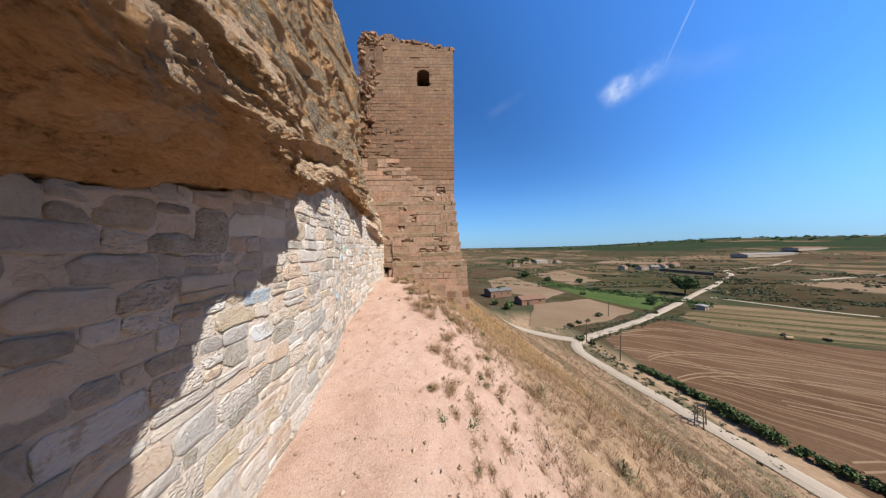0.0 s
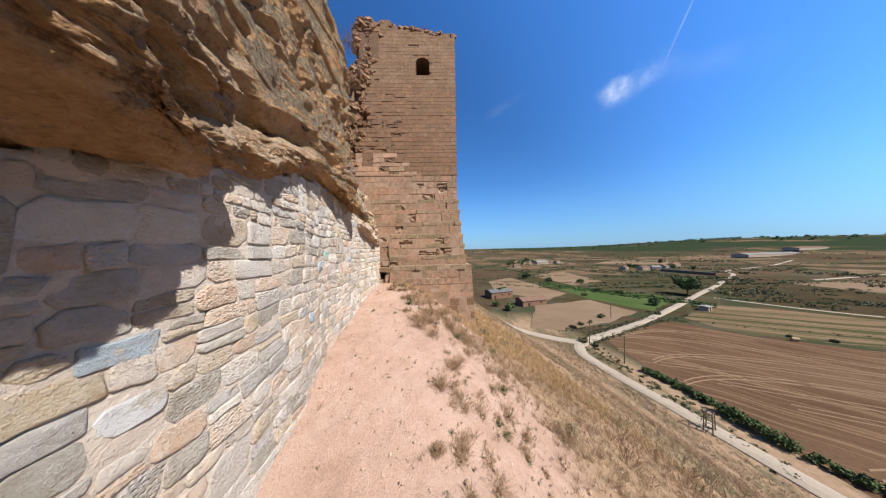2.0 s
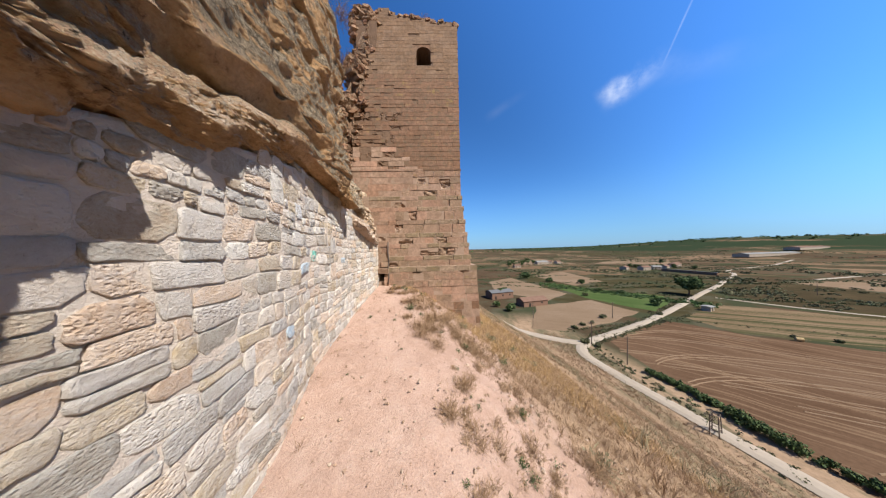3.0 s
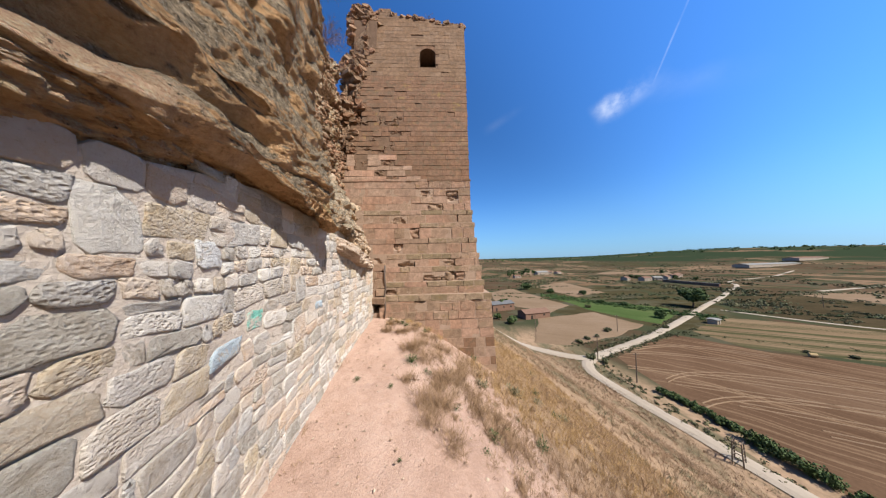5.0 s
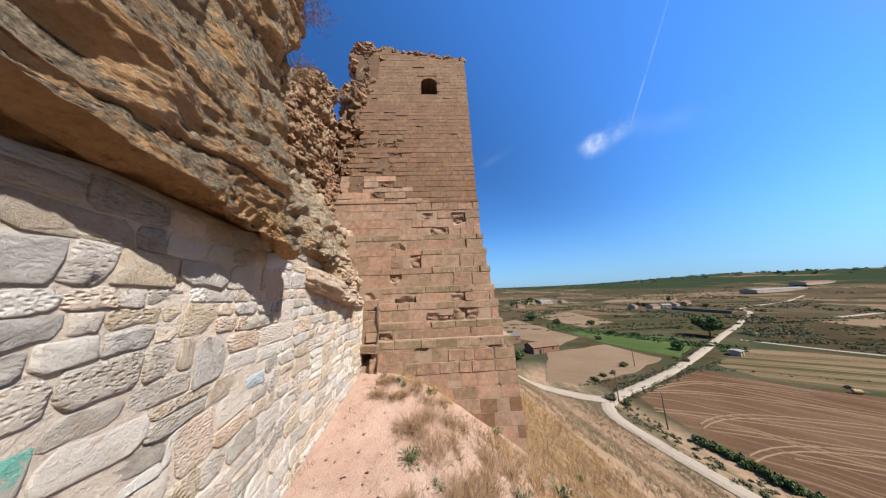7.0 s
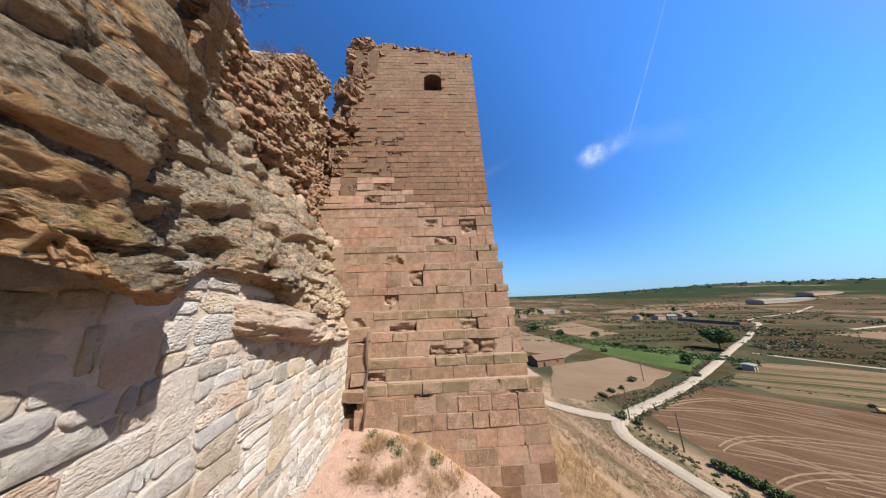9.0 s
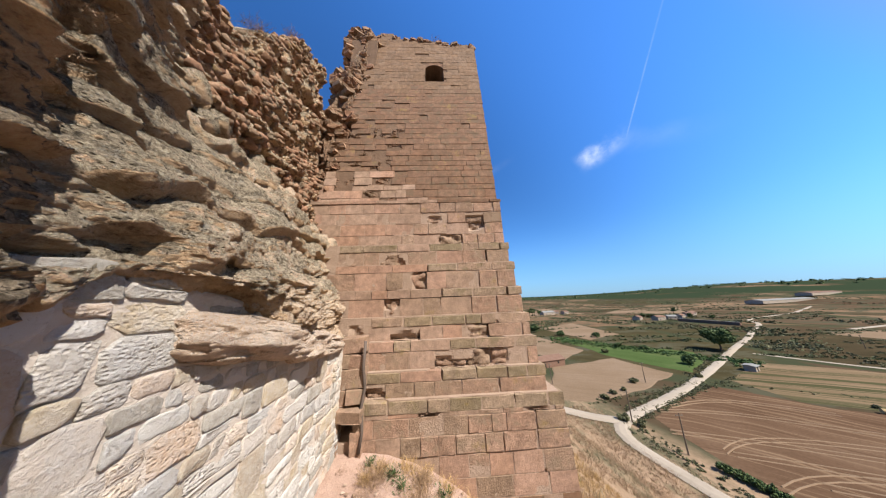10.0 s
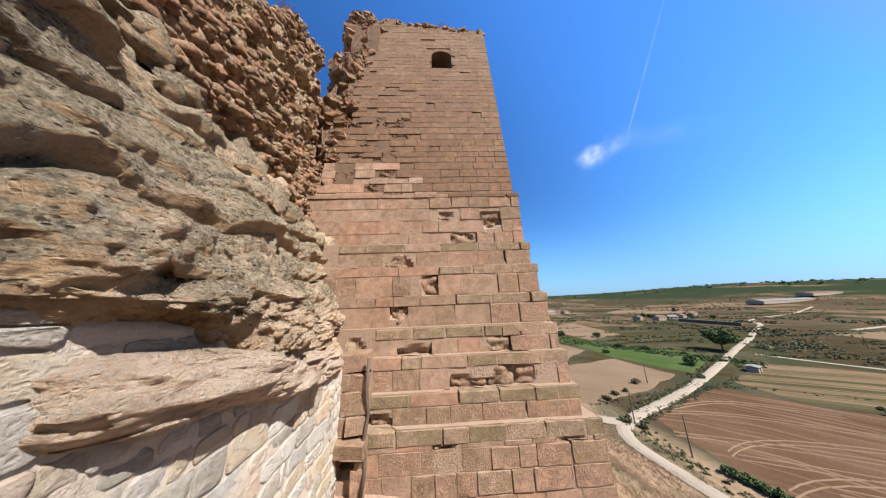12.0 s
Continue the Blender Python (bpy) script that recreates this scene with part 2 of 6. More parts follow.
def stone_material(name, palette, joined, smear=None, smear_at=0.56, crust=None, grain=0.012, fine_scale=38):
    """palette: colours that the stones take at random; smear: mortar wiped over the faces; crust: lichen."""
    m, n, l, b = material(name, 0.92)
    p = position(n)
    if joined:
        pick = n.new("ShaderNodeNewGeometry").outputs["Random Per Island"]
    else:
        pick = n.new("ShaderNodeObjectInfo").outputs["Random"]
    c = ramp(n, l, pick, [(k / len(palette), q) for k, q in enumerate(palette)], hard=True)
    mid = tex_noise(n, l, p, 7.5, 7, 0.65)
    fine = tex_noise(n, l, p, fine_scale, 8, 0.75)
    broad = tex_noise(n, l, p, 1.1, 6, 0.65)
    c = mixc(n, l, 0.6, c, ramp(n, l, broad, [(0.32, (0.36, 0.35, 0.33)), (0.68, (0.62, 0.62, 0.63))]), "OVERLAY")
    c = mixc(n, l, 0.75, c, ramp(n, l, mid, [(0.3, (0.3, 0.3, 0.3)), (0.7, (0.68, 0.68, 0.68))]), "OVERLAY")
    c = mixc(n, l, 0.45, c, ramp(n, l, fine, [(0.3, (0.3, 0.3, 0.3)), (0.7, (0.72, 0.72, 0.72))]), "OVERLAY")
    if crust:
        c = mixc(n, l, mask(n, l, tex_noise(n, l, p, 3.0, 8, 0.7), 0.5, 0.62), c, crust)
        c = mixc(n, l, calc(n, l, "MULTIPLY", mask(n, l, tex_noise(n, l, p, 2.2, 7, 0.7), 0.58, 0.68), 0.5), c, (0.36, 0.25, 0.08))
    if smear:
        c = mixc(n, l, mask(n, l, tex_noise(n, l, p, 5.0, 8, 0.7), smear_at, smear_at + 0.1), c, smear)
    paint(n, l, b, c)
    height = calc(n, l, "ADD", fine, calc(n, l, "MULTIPLY", mid, 1.2))
    bump(n, l, b, height, 0.8, grain)
    return m


def wall_stone_material(name, palette, joined, daub=None):
    """Roughly split limestone: every stone has its own colour and its own depth of tooling."""
    m, n, l, b = material(name, 0.93)
    p = position(n)
    if joined:
        pick = n.new("ShaderNodeNewGeometry").outputs["Random Per Island"]
    else:
        pick = n.new("ShaderNodeObjectInfo").outputs["Random"]
    c = ramp(n, l, pick, [(k / len(palette), q) for k, q in enumerate(palette)], hard=True)
    other = calc(n, l, "FRACT", calc(n, l, "MULTIPLY", pick, 57.3))
    mid = tex_noise(n, l, p, 9.0, 8, 0.68)
    fine = tex_noise(n, l, p, 52, 8, 0.76)
    broad = tex_noise(n, l, p, 2.3, 6, 0.65)
    c = mixc(n, l, calc(n, l, "MULTIPLY", mask(n, l, broad, 0.5, 0.66), 0.4), c, (0.78, 0.71, 0.62))
    c = mixc(n, l, 0.7, c, ramp(n, l, mid, [(0.3, (0.33, 0.32, 0.31)), (0.7, (0.68, 0.68, 0.68))]), "OVERLAY")
    c = mixc(n, l, 0.5, c, ramp(n, l, fine, [(0.3, (0.3, 0.3, 0.3)), (0.7, (0.72, 0.72, 0.72))]), "OVERLAY")
    if daub:
        c = mixc(n, l, mask(n, l, tex_noise(n, l, p, 7.0, 8, 0.7), 0.42, 0.5), c, daub)
    # pits of the tooling, and a browner tone in the low spots of the fine grain
    pits = tex_cells(n, l, position(n, l, (1.0, 1.0, 1.5)), 30)
    c = mixc(n, l, calc(n, l, "MULTIPLY", mask(n, l, fine, 0.4, 0.33), 0.5), c, (0.3, 0.235, 0.17))
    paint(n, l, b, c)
    tooling = calc(n, l, "MULTIPLY", mask(n, l, pits, 0.0, 0.6), calc(n, l, "MULTIPLY", calc(n, l, "POWER", other, 3.0), 1.3))
    height = calc(n, l, "ADD", calc(n, l, "ADD", calc(n, l, "MULTIPLY", fine, 1.0), calc(n, l, "MULTIPLY", mid, 2.0)), tooling)
    bump(n, l, b, height, 1.0, 0.024)
    return m


def leaf_material(name, dark, light, rough=0.7):
    m, n, l, b = material(name, rough)
    pick = n.new("ShaderNodeNewGeometry").outputs["Random Per Island"]
    paint(n, l, b, ramp(n, l, pick, [(0.0, dark), (0.6, tuple((a + c) / 2 for a, c in zip(dark, light))), (1.0, light)]))
    return m


def field_material(name, way, stops, lines, scale, line_at=0.6):
    """A field worked along the direction way."""
    m, n, l, b = material(name, 1.0, 0.0)
    p = position(n)
    r = n.new("ShaderNodeVectorRotate")
    r.rotation_type = "Z_AXIS"
    r.inputs["Angle"].default_value = -math.atan2(way[1], way[0])
    l.new(p, r.inputs["Vector"])
    warp = tex_noise(n, l, p, 0.02, 3, 0.5)
    s = n.new("ShaderNodeVectorMath")
    s.operation = "MULTIPLY"
    s.inputs[1].default_value = (0.012, 1.0, 0.0)
    l.new(r.outputs[0], s.inputs[0])
    o = n.new("ShaderNodeVectorMath")
    o.operation = "ADD"
    cx = n.new("ShaderNodeCombineXYZ")
    l.new(calc(n, l, "MULTIPLY", warp, 18.0), cx.inputs[1])
    l.new(s.outputs[0], o.inputs[0])
    l.new(cx.outputs[0], o.inputs[1])
    rows = tex_noise(n, l, o.outputs[0], scale, 5, 0.75)
    patch = tex_noise(n, l, p, 0.035, 7, 0.6)
    c = ramp(n, l, calc(n, l, "ADD", calc(n, l, "MULTIPLY", patch, 0.65), calc(n, l, "MULTIPLY", rows, 0.35)), stops)
    c = mixc(n, l, mask(n, l, rows, line_at, line_at + 0.06), c, lines)
    thin = tex_noise(n, l, o.outputs[0], scale * 3.1, 3, 0.6)
    c = mixc(n, l, calc(n, l, "MULTIPLY", mask(n, l, thin, line_at, line_at + 0.05), 0.7), c, lines)
    c = mixc(n, l, calc(n, l, "MULTIPLY", mask(n, l, thin, 0.42, 0.36), 0.6), c, stops[0][1])
    c = mixc(n, l, 0.35, c, ramp(n, l, tex_noise(n, l, p, 1.6, 6, 0.7), [(0.3, (0.3, 0.3, 0.3)), (0.7, (0.7, 0.7, 0.7))]), "OVERLAY")
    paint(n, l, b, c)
    return m


M_rock = rock_material("sandstone", (0.88, 0.56, 0.3), (0.72, 0.5, 0.32), (0.34, 0.265, 0.18), (0.93, 0.73, 0.54), 0.55, (3.5, 4.0), 1.0, (4.2, 5.8), (-2.04, 6.5, 3.36))
M_cliff = rock_material("crusted_sandstone", (0.8, 0.56, 0.35), (0.86, 0.65, 0.46), (0.45, 0.365, 0.255), (0.95, 0.78, 0.6), 0.56, (2.8, 3.5))
M_ledge = rock_material("pale_sandstone", (0.95, 0.72, 0.54), (0.95, 0.74, 0.57), (0.66, 0.52, 0.39), (0.95, 0.82, 0.67), 0.72, (3.2, 5.0), 0.2)
M_mortar = simple("lime_mortar", [(0.3, (0.68, 0.56, 0.45)), (0.5, (0.83, 0.72, 0.61)), (0.7, (0.9, 0.81, 0.71))], 3.0, 1.0, 0.03, 0.95, 9.0)
WALL_COLOURS = [(0.893, 0.797, 0.689), (0.681, 0.616, 0.536), (0.869, 0.701, 0.561), (0.776, 0.713, 0.638), (0.564, 0.519, 0.453), (0.94, 0.87, 0.779), (0.823, 0.64, 0.497), (0.705, 0.671, 0.625), (0.869, 0.774, 0.676), (0.634, 0.598, 0.549), (0.905, 0.761, 0.625), (0.776, 0.653, 0.497), (0.95, 0.906, 0.829), (0.67, 0.568, 0.447), (0.823, 0.761, 0.689), (0.588, 0.544, 0.472)]
M_wallstone = wall_stone_material("limestone", WALL_COLOURS, False)
M_wallrest = wall_stone_material("limestone_rest", WALL_COLOURS, True)
M_painted = {}
for key, col in (("turquoise", (0.3, 0.75, 0.62)), ("blue", (0.6, 0.7, 0.77)), ("white", (0.93, 0.93, 0.92))):
    M_painted[key] = wall_stone_material("limestone_" + key, [(0.74, 0.68, 0.59), (0.7, 0.64, 0.55)], False, col)
RED = [(0.262, 0.15, 0.092), (0.248, 0.145, 0.09), (0.228, 0.136, 0.084), (0.268, 0.158, 0.098), (0.24, 0.142, 0.09), (0.255, 0.144, 0.087), (0.234, 0.136, 0.082), (0.256, 0.156, 0.1)]
BUFF = [(0.25, 0.158, 0.096), (0.265, 0.17, 0.105), (0.235, 0.15, 0.094), (0.255, 0.168, 0.108), (0.245, 0.152, 0.09)]
M_ashlar = stone_material("red_sandstone", RED, False, None, 0.6)
M_ashlar_rest = stone_material("red_sandstone_rest", RED, True, None, 0.6, (0.2, 0.135, 0.085))
M_buff_rest = stone_material("buff_sandstone_rest", BUFF, True, None, 0.6)
PALE = [(0.45, 0.285, 0.2), (0.41, 0.275, 0.195), (0.43, 0.268, 0.188), (0.4, 0.27, 0.19), (0.44, 0.3, 0.215), (0.46, 0.28, 0.19), (0.39, 0.265, 0.185), (0.42, 0.285, 0.205)]
BASE_RED = [(0.4, 0.258, 0.178), (0.415, 0.262, 0.18), (0.375, 0.25, 0.172), (0.43, 0.272, 0.188), (0.365, 0.25, 0.17), (0.405, 0.278, 0.195)]
M_base = stone_material("weathered_red_sandstone", BASE_RED, False, (0.46, 0.345, 0.255), 0.58, (0.35, 0.245, 0.165), 0.02, 30)
M_pale = stone_material("pale_red_sandstone", PALE, False, (0.43, 0.34, 0.26), 0.62)
M_pale_rest = stone_material("pale_red_sandstone_rest", PALE, True, (0.43, 0.34, 0.26), 0.62)
M_coping = stone_material("mossy_coping", [(0.36, 0.265, 0.18), (0.4, 0.29, 0.2), (0.3, 0.23, 0.145), (0.42, 0.29, 0.2), (0.33, 0.245, 0.155)], False, (0.33, 0.23, 0.075), 0.62, (0.29, 0.22, 0.13), 0.02, 30)
M_core = simple("tower_mortar", [(0.3, (0.38, 0.265, 0.185)), (0.7, (0.52, 0.38, 0.285))], 3.0, 0.9, 0.03, 0.95, 7.0)
M_shaft_core = simple("shaft_mortar", [(0.3, (0.15, 0.095, 0.06)), (0.7, (0.28, 0.18, 0.118))], 3.0, 0.9, 0.03, 0.95, 7.0)
M_rubble = stone_material("conglomerate_stone", [(0.36, 0.2, 0.125), (0.3, 0.17, 0.1), (0.42, 0.265, 0.17), (0.33, 0.22, 0.145), (0.4, 0.235, 0.145)], False, None, 0.6, (0.22, 0.165, 0.11), 0.03, 22)
M_rubble_rest = stone_material("conglomerate_rest", [(0.36, 0.2, 0.125), (0.3, 0.17, 0.1), (0.42, 0.265, 0.17), (0.33, 0.22, 0.145)], True, None, 0.6, (0.22, 0.165, 0.11), 0.03, 22)
M_straw = leaf_material("dry_grass", (0.3, 0.185, 0.105), (0.6, 0.42, 0.27))
M_gold = leaf_material("golden_grass", (0.42, 0.25, 0.1), (0.66, 0.45, 0.2))
M_sage = leaf_material("grey_green_grass", (0.17, 0.155, 0.085), (0.33, 0.29, 0.17))
M_weed = leaf_material("green_weed", (0.05, 0.085, 0.03), (0.15, 0.2, 0.075))
M_brush = leaf_material("dry_brush", (0.26, 0.16, 0.09), (0.52, 0.34, 0.2))
M_leaf = leaf_material("tree_leaf", (0.04, 0.075, 0.025), (0.13, 0.18, 0.06))
M_olive = leaf_material("scrub_leaf", (0.085, 0.095, 0.045), (0.19, 0.185, 0.09))
M_hedge = leaf_material("hedge_leaf", (0.06, 0.085, 0.03), (0.14, 0.16, 0.07))
M_reed = leaf_material("reed_leaf", (0.05, 0.1, 0.03), (0.13, 0.2, 0.06))
M_bark = simple("bark", [(0.3, (0.08, 0.055, 0.04)), (0.7, (0.17, 0.12, 0.085))], 5.0)
M_pole = simple("weathered_wood", [(0.3, (0.11, 0.085, 0.065)), (0.7, (0.22, 0.17, 0.13))], 4.0)
M_iron = simple("rusty_iron", [(0.3, (0.09, 0.07, 0.06)), (0.7, (0.2, 0.15, 0.12))], 6.0, rough=0.6)
M_pebble = stone_material("pebble", [(0.44, 0.3, 0.21), (0.5, 0.36, 0.26), (0.38, 0.26, 0.18), (0.55, 0.43, 0.33)], True)
M_road = simple("pale_gravel", [(0.3, (0.361, 0.3, 0.224)), (0.6, (0.456, 0.384, 0.297)), (0.75, (0.361, 0.3, 0.224))], 0.12, 0.4, 0.02, 1.0, 12.0)
M_brick = simple("brown_brick", [(0.3, (0.195, 0.112, 0.075)), (0.7, (0.300, 0.180, 0.128))], 0.8)
M_render_wall = simple("pale_render", [(0.3, (0.36, 0.29, 0.22)), (0.7, (0.5, 0.43, 0.35))], 0.6)
M_grey_roof = simple("grey_roof_sheet", [(0.3, (0.124, 0.126, 0.128)), (0.7, (0.198, 0.198, 0.197))], 0.7)
M_red_roof = simple("old_roof_tile", [(0.3, (0.174, 0.096, 0.064)), (0.7, (0.260, 0.162, 0.116))], 0.7)
# near-black colour that stands for the shade inside doors and windows
M_opening_shade = simple("dark_opening", [(0.3, (0.02, 0.018, 0.016)), (0.7, (0.04, 0.035, 0.03))], 1.0)
M_white_roof = simple("light_roof_sheet", [(0.3, (0.234, 0.231, 0.209)), (0.7, (0.302, 0.298, 0.273))], 0.3)

# ---------- the hill and the plain ----------
PATH_Z = curve1([(-20, -2.2), (0, -1.0), (2, -0.78), (3.5, -0.46), (5.4, -0.08), (8, 0.2), (10.5, 0.5), (13, 0.3), (40, -2.5), (90, -9.0), (200, -30.0)])
EDGE_X = curve1([(0, 0.15), (5, 0.1), (8, -0.4), (10.5, -1.3), (14, -1.5)])
PLAIN = -34.0


def plain_z(x, y):
    r, a = np.hypot(x, y), np.arctan2(x, y)
    z = PLAIN + np.clip(r - 800, 0, 2050) * 0.0155
    z = z + np.clip(r - 900, 0, 900) * 0.05 * np.exp(-((a - 0.98) / 0.26) ** 2)
    z = z + np.clip(r - 1200, 0, 900) * 0.016 * np.exp(-((a - 1.25) / 0.15) ** 2)
    return z


def hill_z(x, y):
    w = 0.35
    return PATH_Z(y) - 0.7 * w * np.logaddexp(0, (x - EDGE_X(y)) / w)


def ground_z(x, y):
    x, y = np.asarray(x, float), np.asarray(y, float)
    h, p = hill_z(x, y), plain_z(x, y)
    k = 1.2
    return np.where(h - p > 12, h, p + k * np.logaddexp(0, np.clip((h - p) / k, -50, 50)))


def axis(near0, near1, step, far, grow=1.11):
    mid = list(np.arange(near0, near1 + 1e-6, step))
    up, d = [near1], step
    while up[-1] < far:
        d *= grow
        up.append(up[-1] + d)
    dn, d = [near0], step
    while dn[-1] > -far:
        d *= grow
        dn.append(dn[-1] - d)
    return np.array(dn[:0:-1] + mid + up[1:])


def ground_material():
    m, n, l, b = material("earth", 1.0, 0.0)
    p = position(n)
    x, y, z = axes(n, l, p)
    # the bare pink earth of the path
    big, mid, fine = tex_noise(n, l, p, 0.9, 7, 0.6), tex_noise(n, l, p, 5.5, 8, 0.68), tex_noise(n, l, p, 42, 8, 0.75)
    soil = ramp(n, l, calc(n, l, "ADD", calc(n, l, "MULTIPLY", big, 0.55), calc(n, l, "MULTIPLY", mid, 0.45)), [(0.3, (0.41, 0.268, 0.2)), (0.48, (0.53, 0.362, 0.28)), (0.66, (0.61, 0.44, 0.352))])
    soil = mixc(n, l, 0.5, soil, ramp(n, l, fine, [(0.3, (0.3, 0.3, 0.3)), (0.7, (0.72, 0.72, 0.72))]), "OVERLAY")
    grit = tex_cells(n, l, p, 34)
    soil = mixc(n, l, calc(n, l, "MULTIPLY", mask(n, l, grit, 0.2, 0.1), mask(n, l, mid, 0.45, 0.6)), soil, (0.66, 0.55, 0.45))
    # dry grass on the slope
    straw = ramp(n, l, tex_noise(n, l, p, 0.5, 9, 0.75), [(0.3, (0.22, 0.155, 0.1)), (0.45, (0.34, 0.235, 0.15)), (0.6, (0.43, 0.295, 0.19)), (0.75, (0.33, 0.25, 0.17))])
    reach = calc(n, l, "ADD", calc(n, l, "ADD", x, calc(n, l, "MULTIPLY", y, 0.16)), calc(n, l, "MULTIPLY", tex_noise(n, l, p, 0.8, 6, 0.65), 3.0))
    herbs = mask(n, l, tex_noise(n, l, position(n, l, (0.16, 0.05, 0.1)), 1.0, 8, 0.7), 0.45, 0.6)
    straw = mixc(n, l, calc(n, l, "MULTIPLY", herbs, mask(n, l, x, 9.0, 22.0)), straw, (0.155, 0.135, 0.08))
    slope = mixc(n, l, mask(n, l, reach, 3.6, 5.2), soil, straw)
    # the plain: a patchwork of dry fields and scrub
    q = n.new("ShaderNodeVectorMath")
    q.operation = "MULTIPLY"
    q.inputs[1].default_value = (1.0, 0.62, 0.0)
    l.new(p, q.inputs[0])
    wob = n.new("ShaderNodeVectorMath")
    wob.operation = "ADD"
    wc = n.new("ShaderNodeCombineXYZ")
    l.new(calc(n, l, "MULTIPLY", tex_noise(n, l, p, 0.012, 4, 0.6), 60.0), wc.inputs[0])
    l.new(q.outputs[0], wob.inputs[0])
    l.new(wc.outputs[0], wob.inputs[1])
    tone = axes(n, l, tex_cells(n, l, wob.outputs[0], 0.0105, "F1", "Color"))[0]
    rim = tex_cells(n, l, wob.outputs[0], 0.0105, "DISTANCE_TO_EDGE")
    plain = ramp(n, l, tone, [(0.0, (0.105, 0.0691, 0.0427)), (0.18, (0.194, 0.124, 0.0745)), (0.36, (0.0889, 0.0637, 0.038)), (0.5, (0.23, 0.149, 0.0919)), (0.62, (0.127, 0.0864, 0.0539)), (0.74, (0.246, 0.163, 0.102)), (0.86, (0.0748, 0.0626, 0.0316)), (0.93, (0.149, 0.0972, 0.0617))], hard=True)
    plain = mixc(n, l, 0.6, plain, ramp(n, l, tex_noise(n, l, p, 0.06, 9, 0.75), [(0.3, (0.25, 0.25, 0.25)), (0.7, (0.7, 0.7, 0.7))]), "OVERLAY")
    scrub = tex_noise(n, l, position(n, l, (0.8, 1.6, 1.0)), 0.035, 10, 0.75)
    plain = mixc(n, l, mask(n, l, scrub, 0.5, 0.57), plain, (0.095, 0.088, 0.055))
    plain = mixc(n, l, calc(n, l, "MULTIPLY", mask(n, l, rim, 0.06, 0.02), mask(n, l, tex_noise(n, l, p, 0.05, 4, 0.6), 0.36, 0.5)), plain, (0.06, 0.066, 0.036))
    green = calc(n, l, "MULTIPLY", mask(n, l, z, -25.0, -19.0), mask(n, l, x, 520.0, 760.0))
    plain = mixc(n, l, calc(n, l, "MULTIPLY", green, mask(n, l, tex_noise(n, l, position(n, l, (1.0, 1.0, 0.0)), 0.004, 5, 0.6), 0.36, 0.46)), plain, (0.038, 0.055, 0.03))
    near = calc(n, l, "MULTIPLY", mask(n, l, calc(n, l, "ADD", x, calc(n, l, "MULTIPLY", y, 0.15)), 74.0, 64.0), mask(n, l, y, 120.0, 95.0))
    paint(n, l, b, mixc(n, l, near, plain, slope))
    bump(n, l, b, calc(n, l, "ADD", fine, calc(n, l, "ADD", calc(n, l, "MULTIPLY", mid, 1.5), calc(n, l, "MULTIPLY", mask(n, l, grit, 0.3, 0.0), 0.5))), 0.9, 0.022)
    return m


M_earth = ground_material()
gx, gy = axis(-3.4, 5.0, 0.07, 3200), axis(0.5, 11.5, 0.07, 3200)
GX, GY = np.meshgrid(gx, gy, indexing="ij")
GZ = ground_z(GX, GY)
near = (GX > -4) & (GX < 60) & (GY > -5) & (GY < 90)
lumps = np.zeros_like(GZ)
lumps[near] = noise2(GX[near], GY[near], 1.1, 5) * (0.04 + 0.05 * np.clip(GX[near] + 0.2, 0, 1)) + noise2(GX[near], GY[near], 0.25, 3, 7.0) * 0.018
GZ += lumps * np.clip(1.0 - np.maximum(GX - 40, 0) / 20, 0, 1)
ground = mesh_ob("ground", np.stack([GX, GY, GZ], -1).reshape(-1, 3), grid_faces(len(gx), len(gy)), M_earth, smooth=True)
tagged(ground, "pink earth path and hillside above a farmed plain", "ground", kind="structure")


def strip(name, pts, width, lift, mat, label, category):
    """A road or verge along a line on the plain."""
    fine = []
    for (x0, y0), (x1, y1) in zip(pts[:-1], pts[1:]):
        k = max(2, int(math.hypot(x1 - x0, y1 - y0) / 6))
        fine += [(x0 + (x1 - x0) * i / k, y0 + (y1 - y0) * i / k) for i in range(k)]
    a = np.array(fine + [pts[-1]], float)
    for _ in range(6):
        a[1:-1] = a[1:-1] * 0.5 + (a[:-2] + a[2:]) * 0.25
    d = np.gradient(a, axis=0)
    d /= np.linalg.norm(d, axis=1)[:, None]
    nrm = np.stack([-d[:, 1], d[:, 0]], 1)
    rows = []
    for k, o in enumerate((-0.5, -0.2, 0.2, 0.5)):
        w = width * (1 + 0.12 * np.array([noise.noise((p[0] * 0.15, p[1] * 0.15, k)) for p in a]))
        q = a + nrm * (o * w)[:, None]
        rows.append(np.column_stack([q, ground_z(q[:, 0], q[:, 1]) + lift * (1 if abs(o) < 0.4 else 0.4)]))
    v = np.stack(rows, 1)
    ob = mesh_ob(name, v.reshape(-1, 3), grid_faces(len(a), 4), mat)
    return tagged(ob, label, category, kind="structure")


